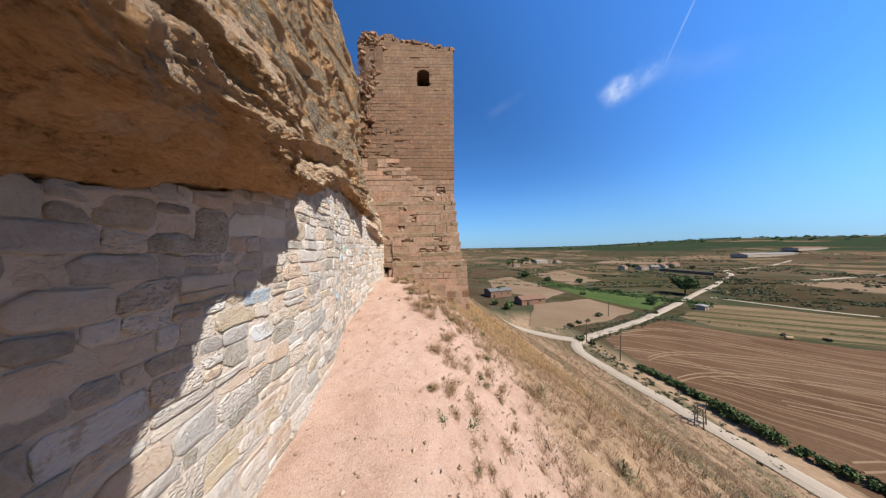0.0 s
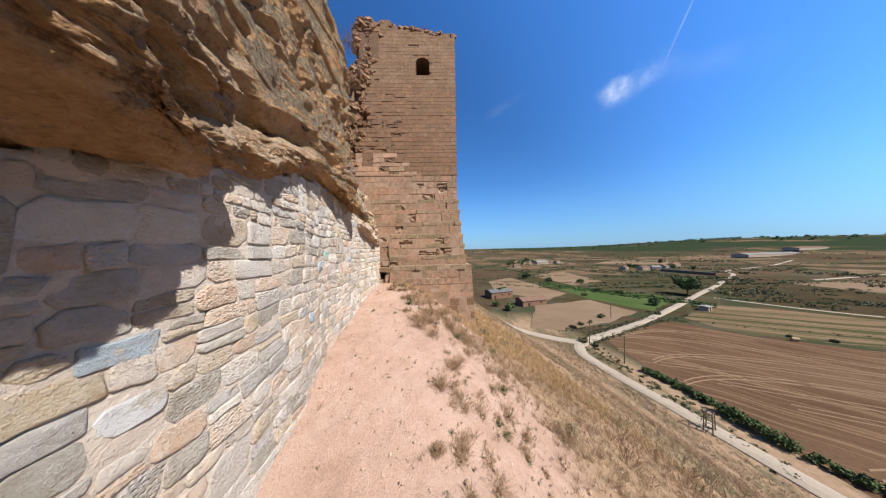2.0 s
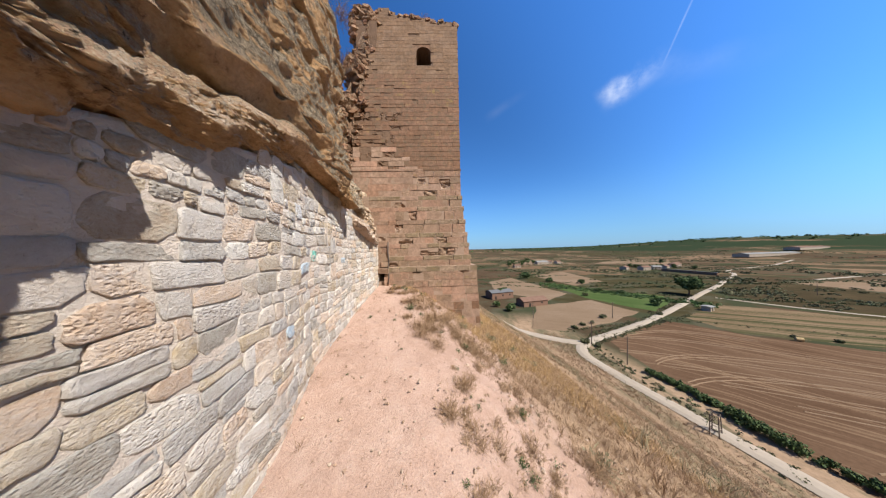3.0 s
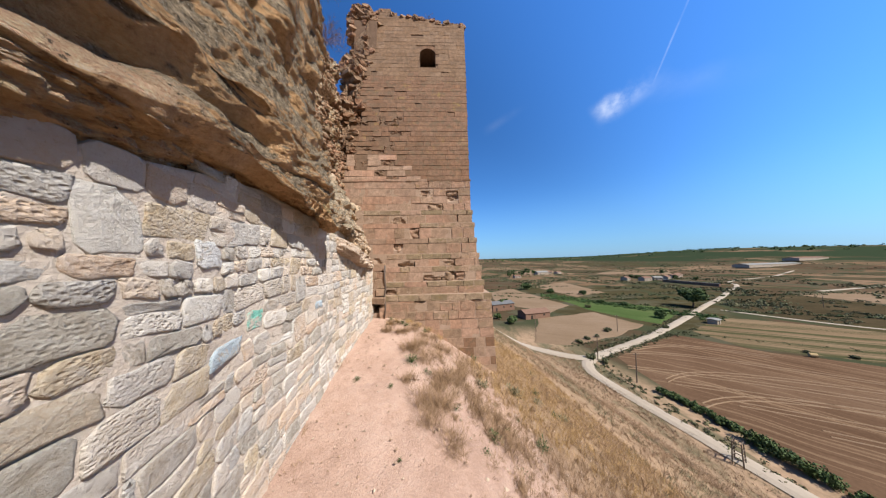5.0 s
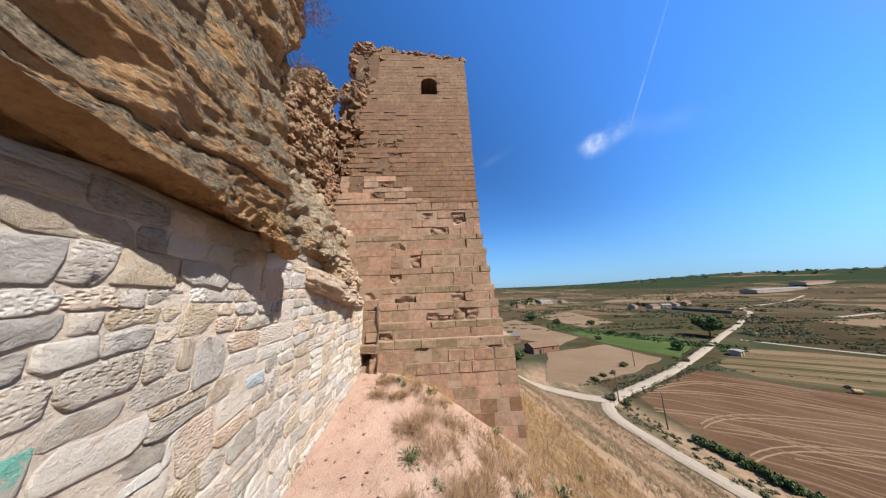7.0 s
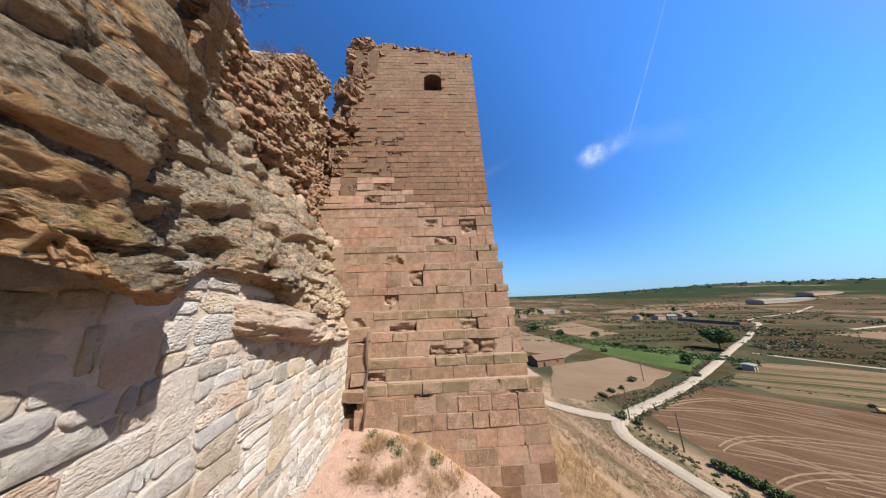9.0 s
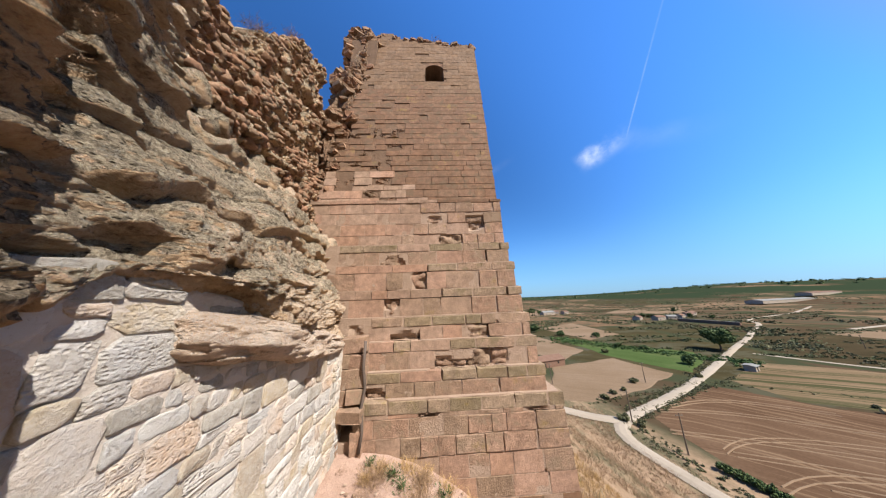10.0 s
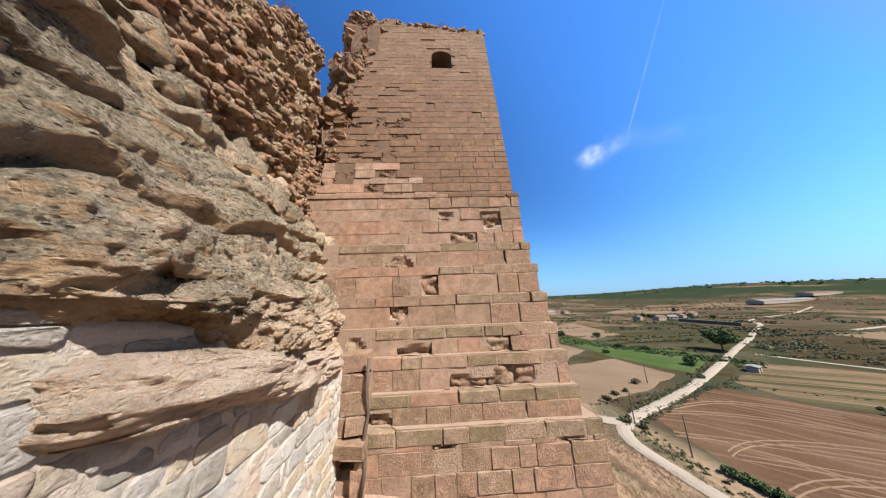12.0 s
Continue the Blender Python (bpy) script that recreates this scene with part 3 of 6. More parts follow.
def field(name, corners, lift, mat, label):
    """A field with slightly uneven borders."""
    c = np.array(corners, float)
    ring = []
    for k in range(len(c)):
        p, q = c[k], c[(k + 1) % len(c)]
        m = max(3, int(np.linalg.norm(q - p) / 5))
        for i in range(m):
            s = p + (q - p) * i / m
            ring.append(s + np.array([noise.noise((s[0] * 0.1, s[1] * 0.1, 1)), noise.noise((s[0] * 0.1, s[1] * 0.1, 5))]) * 1.6)
    ring = np.array(ring)
    mid = ring.mean(0)
    inner = mid + (ring - mid) * 0.97
    v = [(*p, PLAIN + 0.02) for p in ring] + [(*p, PLAIN + lift) for p in inner] + [(*mid, PLAIN + lift + 0.1)]
    k = len(ring)
    f = [(i, (i + 1) % k, k + (i + 1) % k, k + i) for i in range(k)] + [(k + i, k + (i + 1) % k, 2 * k) for i in range(k)]
    return tagged(mesh_ob(name, v, f, mat), label, "field", kind="structure")


BROWN = [(0.32, (0.102, 0.0589, 0.0348)), (0.5, (0.145, 0.0877, 0.0529)), (0.68, (0.191, 0.123, 0.0777))]
TAN = [(0.3, (0.2, 0.137, 0.084)), (0.5, (0.252, 0.177, 0.115)), (0.7, (0.299, 0.22, 0.155))]
M_plough = field_material("ploughed_earth", (0.72, -0.7), BROWN, (0.25, 0.165, 0.1), 0.24, 0.57)
M_tanfield = field_material("mown_stubble", (0.9, -0.4), TAN, (0.32, 0.235, 0.15), 0.35, 0.66)
M_vines = field_material("striped_stubble", (0.88, -0.45), [(0.3, (0.15, 0.105, 0.06)), (0.5, (0.23, 0.16, 0.095)), (0.7, (0.3, 0.215, 0.135))], (0.075, 0.075, 0.036), 0.16, 0.5)
M_track = simple("wheel_worn_earth", [(0.3, (0.22, 0.148, 0.09)), (0.7, (0.3, 0.205, 0.13))], 0.3, 0.4, 0.02, 1.0, 9.0)
M_greenfield = field_material("green_crop", (0.6, -0.8), [(0.3, (0.048, 0.080, 0.024)), (0.5, (0.080, 0.120, 0.040)), (0.7, (0.136, 0.152, 0.064))], (0.104, 0.136, 0.048), 0.4, 0.62)
M_bank = field_material("scrubby_bank", (0.95, -0.3), [(0.3, (0.034, 0.03, 0.017)), (0.5, (0.078, 0.058, 0.033)), (0.7, (0.13, 0.094, 0.053))], (0.045, 0.045, 0.023), 0.3, 0.55)
field("field_1", [(66, 77), (84, 86), (108, 95), (118, 78), (144, 61), (240, 12), (330, -70), (120, -60), (62, -40), (61, 20), (60, 34), (63, 43), (61, 54)], 0.16, M_plough, "harvested brown ploughed field with pale wheel tracks")
field("field_2", [(122, 99), (163, 117), (176, 108), (202, 84), (300, 35), (245, 14), (152, 62), (132, 72), (119, 80)], 0.12, M_vines, "striped dry field with faint green rows")
field("field_3", [(41, 92), (50, 108), (62, 127), (102, 136), (109, 109), (80, 95), (54, 88)], 0.14, M_tanfield, "small bare tan field beside the track junction")
field("field_4", [(50, 170), (57, 224), (90, 249), (100, 156), (74, 138), (68, 150)], 0.12, M_tanfield, "mown tan field behind the barns")
field("field_5", [(104, 190), (115, 200), (134, 168), (158, 140), (141, 122), (118, 109), (113, 117), (105, 138)], 0.15, M_greenfield, "green crop strip between tan fields")
field("field_6", [(122, 262), (184, 297), (170, 206), (128, 188)], 0.12, M_tanfield, "mown tan field beyond the green strip")
field("field_7", [(200, 136), (256, 170), (318, 174), (296, 130), (330, 100), (290, 62), (216, 92), (196, 108)], 0.13, M_bank, "dark scrubby terrace bank")
field("field_8", [(300, 172), (392, 170), (470, 120), (400, 60), (340, 100), (304, 130)], 0.15, M_tanfield, "pale tan field above the scrub")
field("field_9", [(330, 420), (470, 520), (560, 480), (420, 350)], 0.13, M_tanfield, "distant mown field")
field("field_10", [(180, 420), (210, 560), (330, 640), (300, 430)], 0.14, M_tanfield, "distant mown field")
strip("road", [(57, -60), (56.5, 20), (54.8, 28), (53.4, 37), (51.8, 45), (50.3, 53), (48.6, 61), (47.3, 68), (48.2, 74), (57, 78), (80, 86.5), (109, 100), (143, 117.5), (188, 142), (234, 165), (292, 198), (328, 216), (352, 232), (376, 256), (430, 275), (520, 300), (700, 380)], 3.5, 0.4, M_road, "pale gravel farm track across the plain", "road")
strip("road_west", [(53, 76.5), (48.5, 77.5), (44, 81), (35, 89), (20, 101), (-10, 118)], 4.4, 0.6, M_road, "pale gravel track turning round the hill", "road")
strip("road_east", [(184, 131), (192, 110), (206, 88), (300, 40), (420, -20)], 2.6, 0.26, M_road, "narrow pale track along the terrace", "road")
strip("road_far", [(352, 180), (470, 198), (640, 215)], 4.0, 0.3, M_road, "distant pale farm track", "road")
for pts in ([(70, 80), (84, 80), (100, 70), (130, 50), (190, 16)], [(66, 62), (72, 66), (84, 66), (104, 58), (150, 34)], [(63.5, 52), (70, 55), (82, 54), (110, 42), (160, 14)], [(76, 82), (92, 88), (106, 82), (116, 72)], [(66, 30), (76, 32), (84, 26), (84, 14), (74, 8), (67, 14), (66, 24)], *[[(62 + 5 * k, 70 - 9 * k), (72 + 5 * k, 67 - 10 * k), (95 + 4 * k, 56 - 10 * k), (140 + 3 * k, 32 - 10 * k), (230, -18 - 9 * k)] for k in range(7)]):
    for o in (-0.9, 0.9):
        track = [(x + o * 0.6, y + o * 0.8) for x, y in pts]
        strip("wheel_track", track, 0.4, 0.28, M_track, "pale wheel track curving over the ploughed field", "track")

# ---------- the repaired masonry wall under the rock ----------
WALL_X = curve1([(-6, -1.95), (3.2, -1.95), (4.2, -2.05), (4.8, -2.2), (5.3, -2.34), (6.3, -2.45), (7, -2.49), (8, -2.58), (11, -2.62)])
WALL_TOP = curve1([(-6, 2.0), (1.0, 2.2), (2.0, 2.43), (3.3, 2.84), (4.9, 3.2), (5.5, 3.3), (6.9, 3.22), (7.4, 3.2), (8.0, 3.14), (8.6, 2.95), (9.3, 2.6), (9.8, 2.35), (11, 2.2)])
wy, wz = np.linspace(-6, 10.75, 420), np.linspace(-2.6, 1.0, 130)
WYG, WZG = np.meshgrid(wy, wz, indexing="ij")
WZ = -2.6 + (WZG + 2.6) / 3.6 * (WALL_TOP(WYG) + 2.64)
WXG = WALL_X(WYG) + noise2(WYG, WZ, 0.3, 4, 3.0) * 0.013
frontv = np.stack([WXG, WYG, WZ], -1).reshape(-1, 3)
nb = len(frontv)
backv = frontv.copy()
backv[:, 0] = WALL_X(backv[:, 1]) - 0.9
fw = [tuple(f) for f in grid_faces(len(wy), len(wz))]
nv = len(wz)
rim_i = list(range(0, nv)) + [i * nv + nv - 1 for i in range(1, len(wy))] + [(len(wy) - 1) * nv + k for k in range(nv - 2, -1, -1)] + [i * nv for i in range(len(wy) - 2, 0, -1)]
fw += [(a, b, b + nb, a + nb) for a, b in zip(rim_i, rim_i[1:] + rim_i[:1])]
fw += [tuple(k + nb for k in reversed(f)) for f in grid_faces(len(wy), len(wz)).tolist()]
wall = mesh_ob("wall_west", np.concatenate([frontv, backv]), fw, M_mortar, smooth=True)
tagged(wall, "repaired rubble stone wall with pale lime mortar joints", "wall", kind="structure")

# ---------- the overhanging rock ----------
LIP_X = curve1([(-6, -0.5), (0.0, -0.6), (0.6, -0.92), (1.2, -1.14), (1.8, -1.17), (2.3, -1.4), (2.6, -1.62), (2.9, -1.84), (3.1, -1.85), (3.5, -1.84), (4.0, -1.87), (4.4, -1.88), (5.0, -1.95), (5.6, -2.02), (6.0, -2.03), (6.4, -2.04), (6.66, -2.03), (6.78, -2.1), (6.96, -2.44), (8.1, -2.34), (9, -2.44), (9.45, -2.52), (10, -2.75), (11, -2.9)])
LIP_Z = curve1([(-6, 2.4), (0, 2.5), (1.2, 2.72), (1.8, 2.78), (2.3, 2.66), (2.8, 2.86), (3.4, 3.12), (4.0, 3.3), (4.4, 3.42), (5.0, 3.5), (5.6, 3.34), (6.0, 3.27), (6.25, 3.22), (6.45, 3.15), (6.65, 3.03), (6.88, 3.14), (7.4, 3.3), (8.1, 3.24), (9, 3.05), (9.45, 2.92), (10, 2.8), (11, 2.7)])
X42 = curve1([(-6, -1.2), (1, -1.5), (2.5, -1.7), (3.5, -1.85), (5, -2.05), (6, -2.13), (6.6, -2.32), (7.06, -2.72), (8, -2.95), (8.5, -2.85), (9.2, -3.2), (11, -3.5)])
X56 = curve1([(-6, -1.6), (1, -1.8), (4, -1.95), (5.3, -2.02), (6.3, -2.2), (6.9, -2.45), (7.4, -3.2), (8, -3.75), (9, -3.95), (11, -4.05)])
X70 = curve1([(-6, -2.2), (1, -2.2), (4, -2.1), (6, -2.2), (6.9, -2.4), (7.3, -3.1), (7.8, -3.6), (8.5, -4.1), (11.6, -4.1)])
TOP_Z = curve1([(-6, 8.0), (4, 9.0), (6.5, 9.0), (7.0, 8.3), (7.3, 7.2), (7.7, 7.3), (8.3, 8.0), (9.3, 8.6), (10.0, 9.6), (10.6, 10.5), (11.6, 10.9)])


def hash1(a, b):
    v = math.sin(a * 127.1 + b * 311.7) * 43758.5453
    return v - math.floor(v)


def rock_d(p):
    """Relief of the weathered, bedded sandstone at p, in metres outwards."""
    x, y, z = p
    warp = noise.fractal((x * 0.8, y * 0.8, z * 0.8), 1.0, 2.0, 3)
    d = 0.14 * noise.fractal((x * 0.9 + 3, y * 0.9, z * 1.1), 1.0, 2.0, 3)
    far = min(1.0, max(0.0, (y - 5.6) / 1.2))
    cliff = min(1.0, max(0.0, (y - 6.8) / 0.4))
    # beds that hang out over the ones below, broken into blocks
    bed = (z - 0.1 * y + 0.2 * warp) * 2.6
    k, f = math.floor(bed), bed - math.floor(bed)
    block = y * 0.5 + 2.0 * hash1(k, 3.0) + 0.5 * warp
    b, g = math.floor(block), block - math.floor(block)
    strong = (0.3 + 0.7 * far) * min(1.0, min(g, 1 - g) * 6)
    d += (0.06 + 0.1 * cliff) * hash1(k, b) * strong * max(0.0, 1 - f * 1.1) * min(1.0, f * 12)
    d -= (0.12 + 0.24 * cliff) * strong * max(0.0, hash1(k + 5, b) - 0.35) * math.exp(-(((1 - f) / 0.12) ** 2))
    # swellings, crust and grain
    d += 0.09 * noise.noise((x * 1.7, y * 1.5, z * 2.2)) - 0.1 * max(0.0, 0.16 - abs(noise.noise((x * 1.3 + 7, y * 1.1, z * 1.9)))) * 4
    rough = 0.35 + 0.65 * min(1.0, max(0.0, 0.5 + 1.6 * noise.noise((x * 0.9, y * 0.9, z * 0.9 + 4))))
    d += (0.042 + 0.01 * far) * rough * noise.fractal((x * 3.0, y * 2.5, z * 4.0), 0.6, 2.1, 6)
    d += 0.022 * rough * (abs(noise.noise((x * 5.0, y * 4.2, z * 7.0))) - 0.2)
    gritty = (0.55 + 0.6 * far) * rough
    d += gritty * (0.026 * noise.noise((x * 13.0, y * 11.0, z * 15.0)) + 0.016 * noise.noise((x * 27.0, y * 24.0, z * 30.0)))
    # the torn core of the ruined wall
    if y > 8.0 and z > 4.6:
        torn_here = min(1.0, y - 8.0) * min(1.0, z - 4.6)
        d -= torn_here * (0.3 * max(0.0, noise.noise((x * 3.0, y * 3.0, z * 3.4))) + 0.14 * abs(noise.noise((x * 7.0, y * 7.0, z * 8.0))))
    # weathered pockets
    if z > 3.3:
        pit = noise.noise((x * 2.0, y * 2.1 + z * 1.1, z * 3.2 - y * 0.9))
        d -= 0.4 * max(0.0, pit - 0.3 - 0.06 * (1 - far))
    else:
        d += 0.06 * noise.fractal((x * 2.6, y * 2.2, z * 6.0), 0.5, 2.1, 6) + 0.035 * (hash1(math.floor(x * 7 + 1.5 * warp), math.floor(y * 1.7 + 2 * warp)) - 0.5)
        d -= 0.16 * max(0.0, noise.noise((x * 1.6, y * 1.4, z * 4.0)) - 0.12)
    return d


def relief(grid, fade_first=0, scale=1.0, fun=rock_d):
    """Moves the points of a grid along their normals."""
    du, dv = np.gradient(grid, axis=0), np.gradient(grid, axis=1)
    nrm = np.cross(du, dv)
    nrm /= np.linalg.norm(nrm, axis=-1, keepdims=True) + 1e-9
    d = np.array([fun(p) for p in grid.reshape(-1, 3)]).reshape(grid.shape[:2]) * scale
    if fade_first:
        d[:, :fade_first] *= np.linspace(0, 1, fade_first)[None, :]
    return grid + nrm * d[..., None], nrm


def smooth_axis(a, times, ax):
    for _ in range(times):
        b = np.moveaxis(a, ax, 0)
        b[1:-1] = b[1:-1] * 0.5 + (b[:-2] + b[2:]) * 0.25
        a = np.moveaxis(b, 0, ax)
    return a


ru = np.concatenate([np.linspace(-6, 0, 60)[:-1], np.linspace(0, 11.6, 720)])
rv = np.linspace(0, 1, 400)
knots = np.array([0, 0.04, 0.14, 0.2, 0.24, 0.29, 0.36, 0.52, 0.7, 0.85, 1.0])
NICHE = curve1([(-6, 0.1), (1.0, 0.1), (2.4, 0.2), (4.2, 0.22), (5.0, 0.16), (5.35, 0.0), (12, 0.0)])
R = np.zeros((len(ru), len(rv), 3))
for i, y in enumerate(ru):
    wx, wt, lx, lz, tz = (float(f(y)) for f in (WALL_X, WALL_TOP, LIP_X, LIP_Z, TOP_Z))
    x70, nich = float(X70(y)), float(NICHE(y))
    zs = [wt - 0.05, wt, wt * 0.2 + lz * 0.8 - 0.02, lz + 0.02, lz + 0.13, lz + 0.24, min(lz + 0.5, 4.0), 4.2, 5.6, min(7.0, (5.6 + tz) / 2 + 0.2), tz]
    xs = [wx - 0.4, wx - 0.06, wx * 0.15 + lx * 0.85, lx + 0.015, lx - 0.015, lx - 0.02 - nich, lx * 0.6 + X42(y) * 0.4 + 0.06, X42(y), X56(y), x70, x70 - (0.7 if y < 7.2 else 0.25)]
    R[i, :, 0], R[i, :, 1], R[i, :, 2] = np.interp(rv, knots, xs), y, np.interp(rv, knots, zs)
R = smooth_axis(smooth_axis(R, 5, 1), 12, 0)
crack = np.exp(-(((R[..., 1] - 6.97 - 0.1 * np.sin(R[..., 2] * 2.0)) / 0.1) ** 2)) * np.clip(R[..., 2] - 3.7, 0, 1)
R[..., 0] -= 0.3 * crack
R, RN = relief(R, 24)
top = R[:, -1].copy()
back1, back2 = top + [-0.6, 0, 0.15], top + [-6.0, 0, -0.3]
floor_back = back2.copy()
floor_back[:, 2] = -3.0
RR = np.concatenate([R, np.stack([back1, back2, floor_back], 1)], 1)
cut = int(np.searchsorted(ru, 6.99))
seams = [0, int(np.searchsorted(rv, 0.2)), int(np.searchsorted(rv, 0.29)), RR.shape[1] - 1]
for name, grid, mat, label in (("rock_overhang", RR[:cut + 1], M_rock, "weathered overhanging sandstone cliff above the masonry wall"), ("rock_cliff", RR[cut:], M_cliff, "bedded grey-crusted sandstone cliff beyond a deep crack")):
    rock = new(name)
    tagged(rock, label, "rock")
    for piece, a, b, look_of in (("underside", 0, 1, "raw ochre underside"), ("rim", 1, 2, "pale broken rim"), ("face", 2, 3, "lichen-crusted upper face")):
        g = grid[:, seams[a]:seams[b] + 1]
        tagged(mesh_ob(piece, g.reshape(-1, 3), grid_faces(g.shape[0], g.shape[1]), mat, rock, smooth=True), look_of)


def boulder(name, centre, size, seed, mat, label, bed=5.0, amp=0.09, res=90, dip=0.0):
    """A bedded block of rock."""
    a, b = np.linspace(0, 2 * math.pi, res * 2), np.linspace(-math.pi / 2, math.pi / 2, res)
    A, B = np.meshgrid(a, b, indexing="ij")

    def se(v, e):
        return np.sign(v) * np.abs(v) ** e

    P = np.stack([se(np.cos(B), 0.45) * se(np.cos(A), 0.5), se(np.cos(B), 0.45) * se(np.sin(A), 0.5), se(np.sin(B), 0.6)], -1) * np.array(size)
    d = np.array([amp * noise.fractal((p[0] * 2 + seed, p[1] * 1.6, p[2] * bed), 0.9, 2.0, 5) + amp * 0.5 * noise.fractal((p[0] * 5, p[1] * 5 + seed, p[2] * bed * 2), 0.9, 2.0, 4) for p in P.reshape(-1, 3)]).reshape(A.shape)
    lay = [math.floor(p[2] * 16 + 1.2 * noise.noise((p[0] * 2, p[1] * 2, seed))) for p in P.reshape(-1, 3)]
    d += np.array([0.8 * amp * (hash1(k + seed, math.floor(p[1] * 2.3 + 3 * hash1(k, seed))) - 0.6) for k, p in zip(lay, P.reshape(-1, 3))]).reshape(A.shape)
    nrm = P / (np.linalg.norm(P, axis=-1, keepdims=True) + 1e-9)
    P = P + nrm * d[..., None] * np.array([1, 1, 0.5])
    P[..., 2] += dip * P[..., 1]
    P[-1] = P[0]
    ob = mesh_ob(name, (P + np.array(centre)).reshape(-1, 3), grid_faces(P.shape[0], P.shape[1]), mat, smooth=True)
    return tagged(ob, label, "rock")


boulder("rock_ledge", (-2.66, 8.42, 2.74), (0.28, 0.8, 0.2), 3.0, M_ledge, "pale bedded sandstone ledge jutting out of the wall", 7.0, 0.07, 90, -0.22)
boulder("rock_ledge", (-2.62, 9.25, 2.54), (0.24, 0.42, 0.19), 9.0, M_ledge, "broken pale sandstone block at the end of the ledge", 5.0, 0.08, 70, -0.1)
boulder("rock_ledge", (-2.78, 9.95, 2.42), (0.24, 0.55, 0.16), 14.0, M_ledge, "small sandstone slab between the ledge and the tower", 6.0, 0.08, 70, -0.15)

# ---------- the ruined rubble wall that meets the tower ----------
ruin = new("ruined_wall")
tagged(ruin, "ruined wall core of reddish rubble stones in earth mortar", "ruined wall")

# ---------- the tower ----------
STEPS = [(-2.6, 1.26, 10.6), (1.26, 1.72, 10.7), (1.72, 2.26, 10.8), (2.26, 2.74, 10.9), (2.74, 3.33, 11.0), (3.33, 3.94, 11.12), (3.94, 4.48, 11.25), (4.48, 5.72, 11.42)]
XR = curve1([(-2, 1.8), (0, 1.48), (1.5, 1.36), (3, 1.2), (4.3, 1.1), (5.7, 1.08), (6, 1.16), (16, 1.4)])
XL = curve1([(5.7, -4.3), (6.8, -4.0), (8.5, -3.75), (10.5, -3.55), (12.5, -3.35), (14, -3.2), (16, -3.0)])
TOP = curve1([(-3.2, 15.75), (-2.8, 15.9), (-2.3, 15.5), (-1.2, 15.3), (-0.4, 15.15), (0.2, 14.9), (0.9, 14.95), (1.5, 14.75)])


def face_y(z):
    return 11.72 + 0.172 * (z - 5.72)


tower = new("tower")
tagged(tower, "tall ruined red sandstone watchtower with a stepped base", "tower")
INSET = 0.03


def wear_of(x, z):
    """Above zero where the weather has eaten into the stepped base."""
    return noise.noise((x * 1.4, z * 2.0, 4.0)) - 0.27 + 0.15 * (x > -1.2) - 0.5 * (z > 4.9) * (x < -1.2 or z > 5.3) - 0.5 * (z < 0.95)


for z0, z1, y in STEPS:
    xr = float(XR((z0 + z1) / 2)) - 0.012
    xs, zs = np.linspace(-4.6, xr, 110), np.linspace(max(z0, -1.9), z1 + 0.015, max(8, int((z1 - z0) / 0.06)))
    v = []
    for x in xs:
        for z in zs:
            hollow = min(1.0, max(0.0, wear_of(x, z) * 7.0)) * (0.12 + 0.1 * noise.noise((x * 4.0, z * 5.0, 1.0)))
            # a hole washed out at the foot, beside the pipe
            hollow += 0.7 * math.exp(-(((x + 2.46) / 0.17) ** 4 + ((z - 0.88) / 0.14) ** 4))
            v.append((x, y + 0.005 + hollow + 0.003 * noise.noise((x * 5.0, z * 5.0, 2.0)), z))
    n, nz = len(v), len(zs)
    f = [tuple(q) for q in grid_faces(len(xs), nz)]
    v += [(x, 16.4, z) for x in (-4.6, xr) for z in (zs[0], zs[-1])]
    right = [(len(xs) - 1) * nz + k for k in range(nz)]
    f += [tuple(right + [n + 3, n + 2]), tuple(list(range(nz - 1, -1, -1)) + [n, n + 1])]
    f += [tuple([i * nz + nz - 1 for i in range(len(xs))][::-1] + [n + 1, n + 3])]
    mesh_ob("base_step", v, f, M_core, tower)

# upper shaft: a front wall with an arched window through it, side walls and a back wall round a dark room
WX0, WX1, WZ0, WZS, WZT = -0.97, -0.17, 12.0, 12.82, 13.2
outline = [(WX0, WZ0), (WX1, WZ0), (WX1, WZS)]
for k in range(1, 8):
    q = math.pi * k / 8
    outline.append(((WX0 + WX1) / 2 + math.cos(q) * (WX1 - WX0) / 2, WZS + math.sin(q) * (WZT - WZS)))
outline.append((WX0, WZS))
xs = np.concatenate([np.linspace(-3.7, WX0 - 0.1, 24), np.linspace(WX1 + 0.1, 1.25, 14)])
buf = Buf()
zs = np.linspace(5.72, 15.6, 60)


def shaft_piece(x0f, x1f, zlist):
    v, f = [], []
    for z in zlist:
        a, b = x0f(z), x1f(z)
        y = face_y(z) + INSET
        v += [(a, y, z), (b, y, z), (b, y + 1.1, z), (a, y + 1.1, z)]
    for k in range(len(zlist) - 1):
        for s in range(4):
            p, q = k * 4 + s, k * 4 + (s + 1) % 4
            f.append((p, q, q + 4, p + 4))
    f += [(3, 2, 1, 0), tuple((len(zlist) - 1) * 4 + s for s in range(4))]
    buf.add(v, f)


def left_x(z):
    return float(XL(z)) + 0.12


def right_x(z):
    return float(XR(z)) - INSET


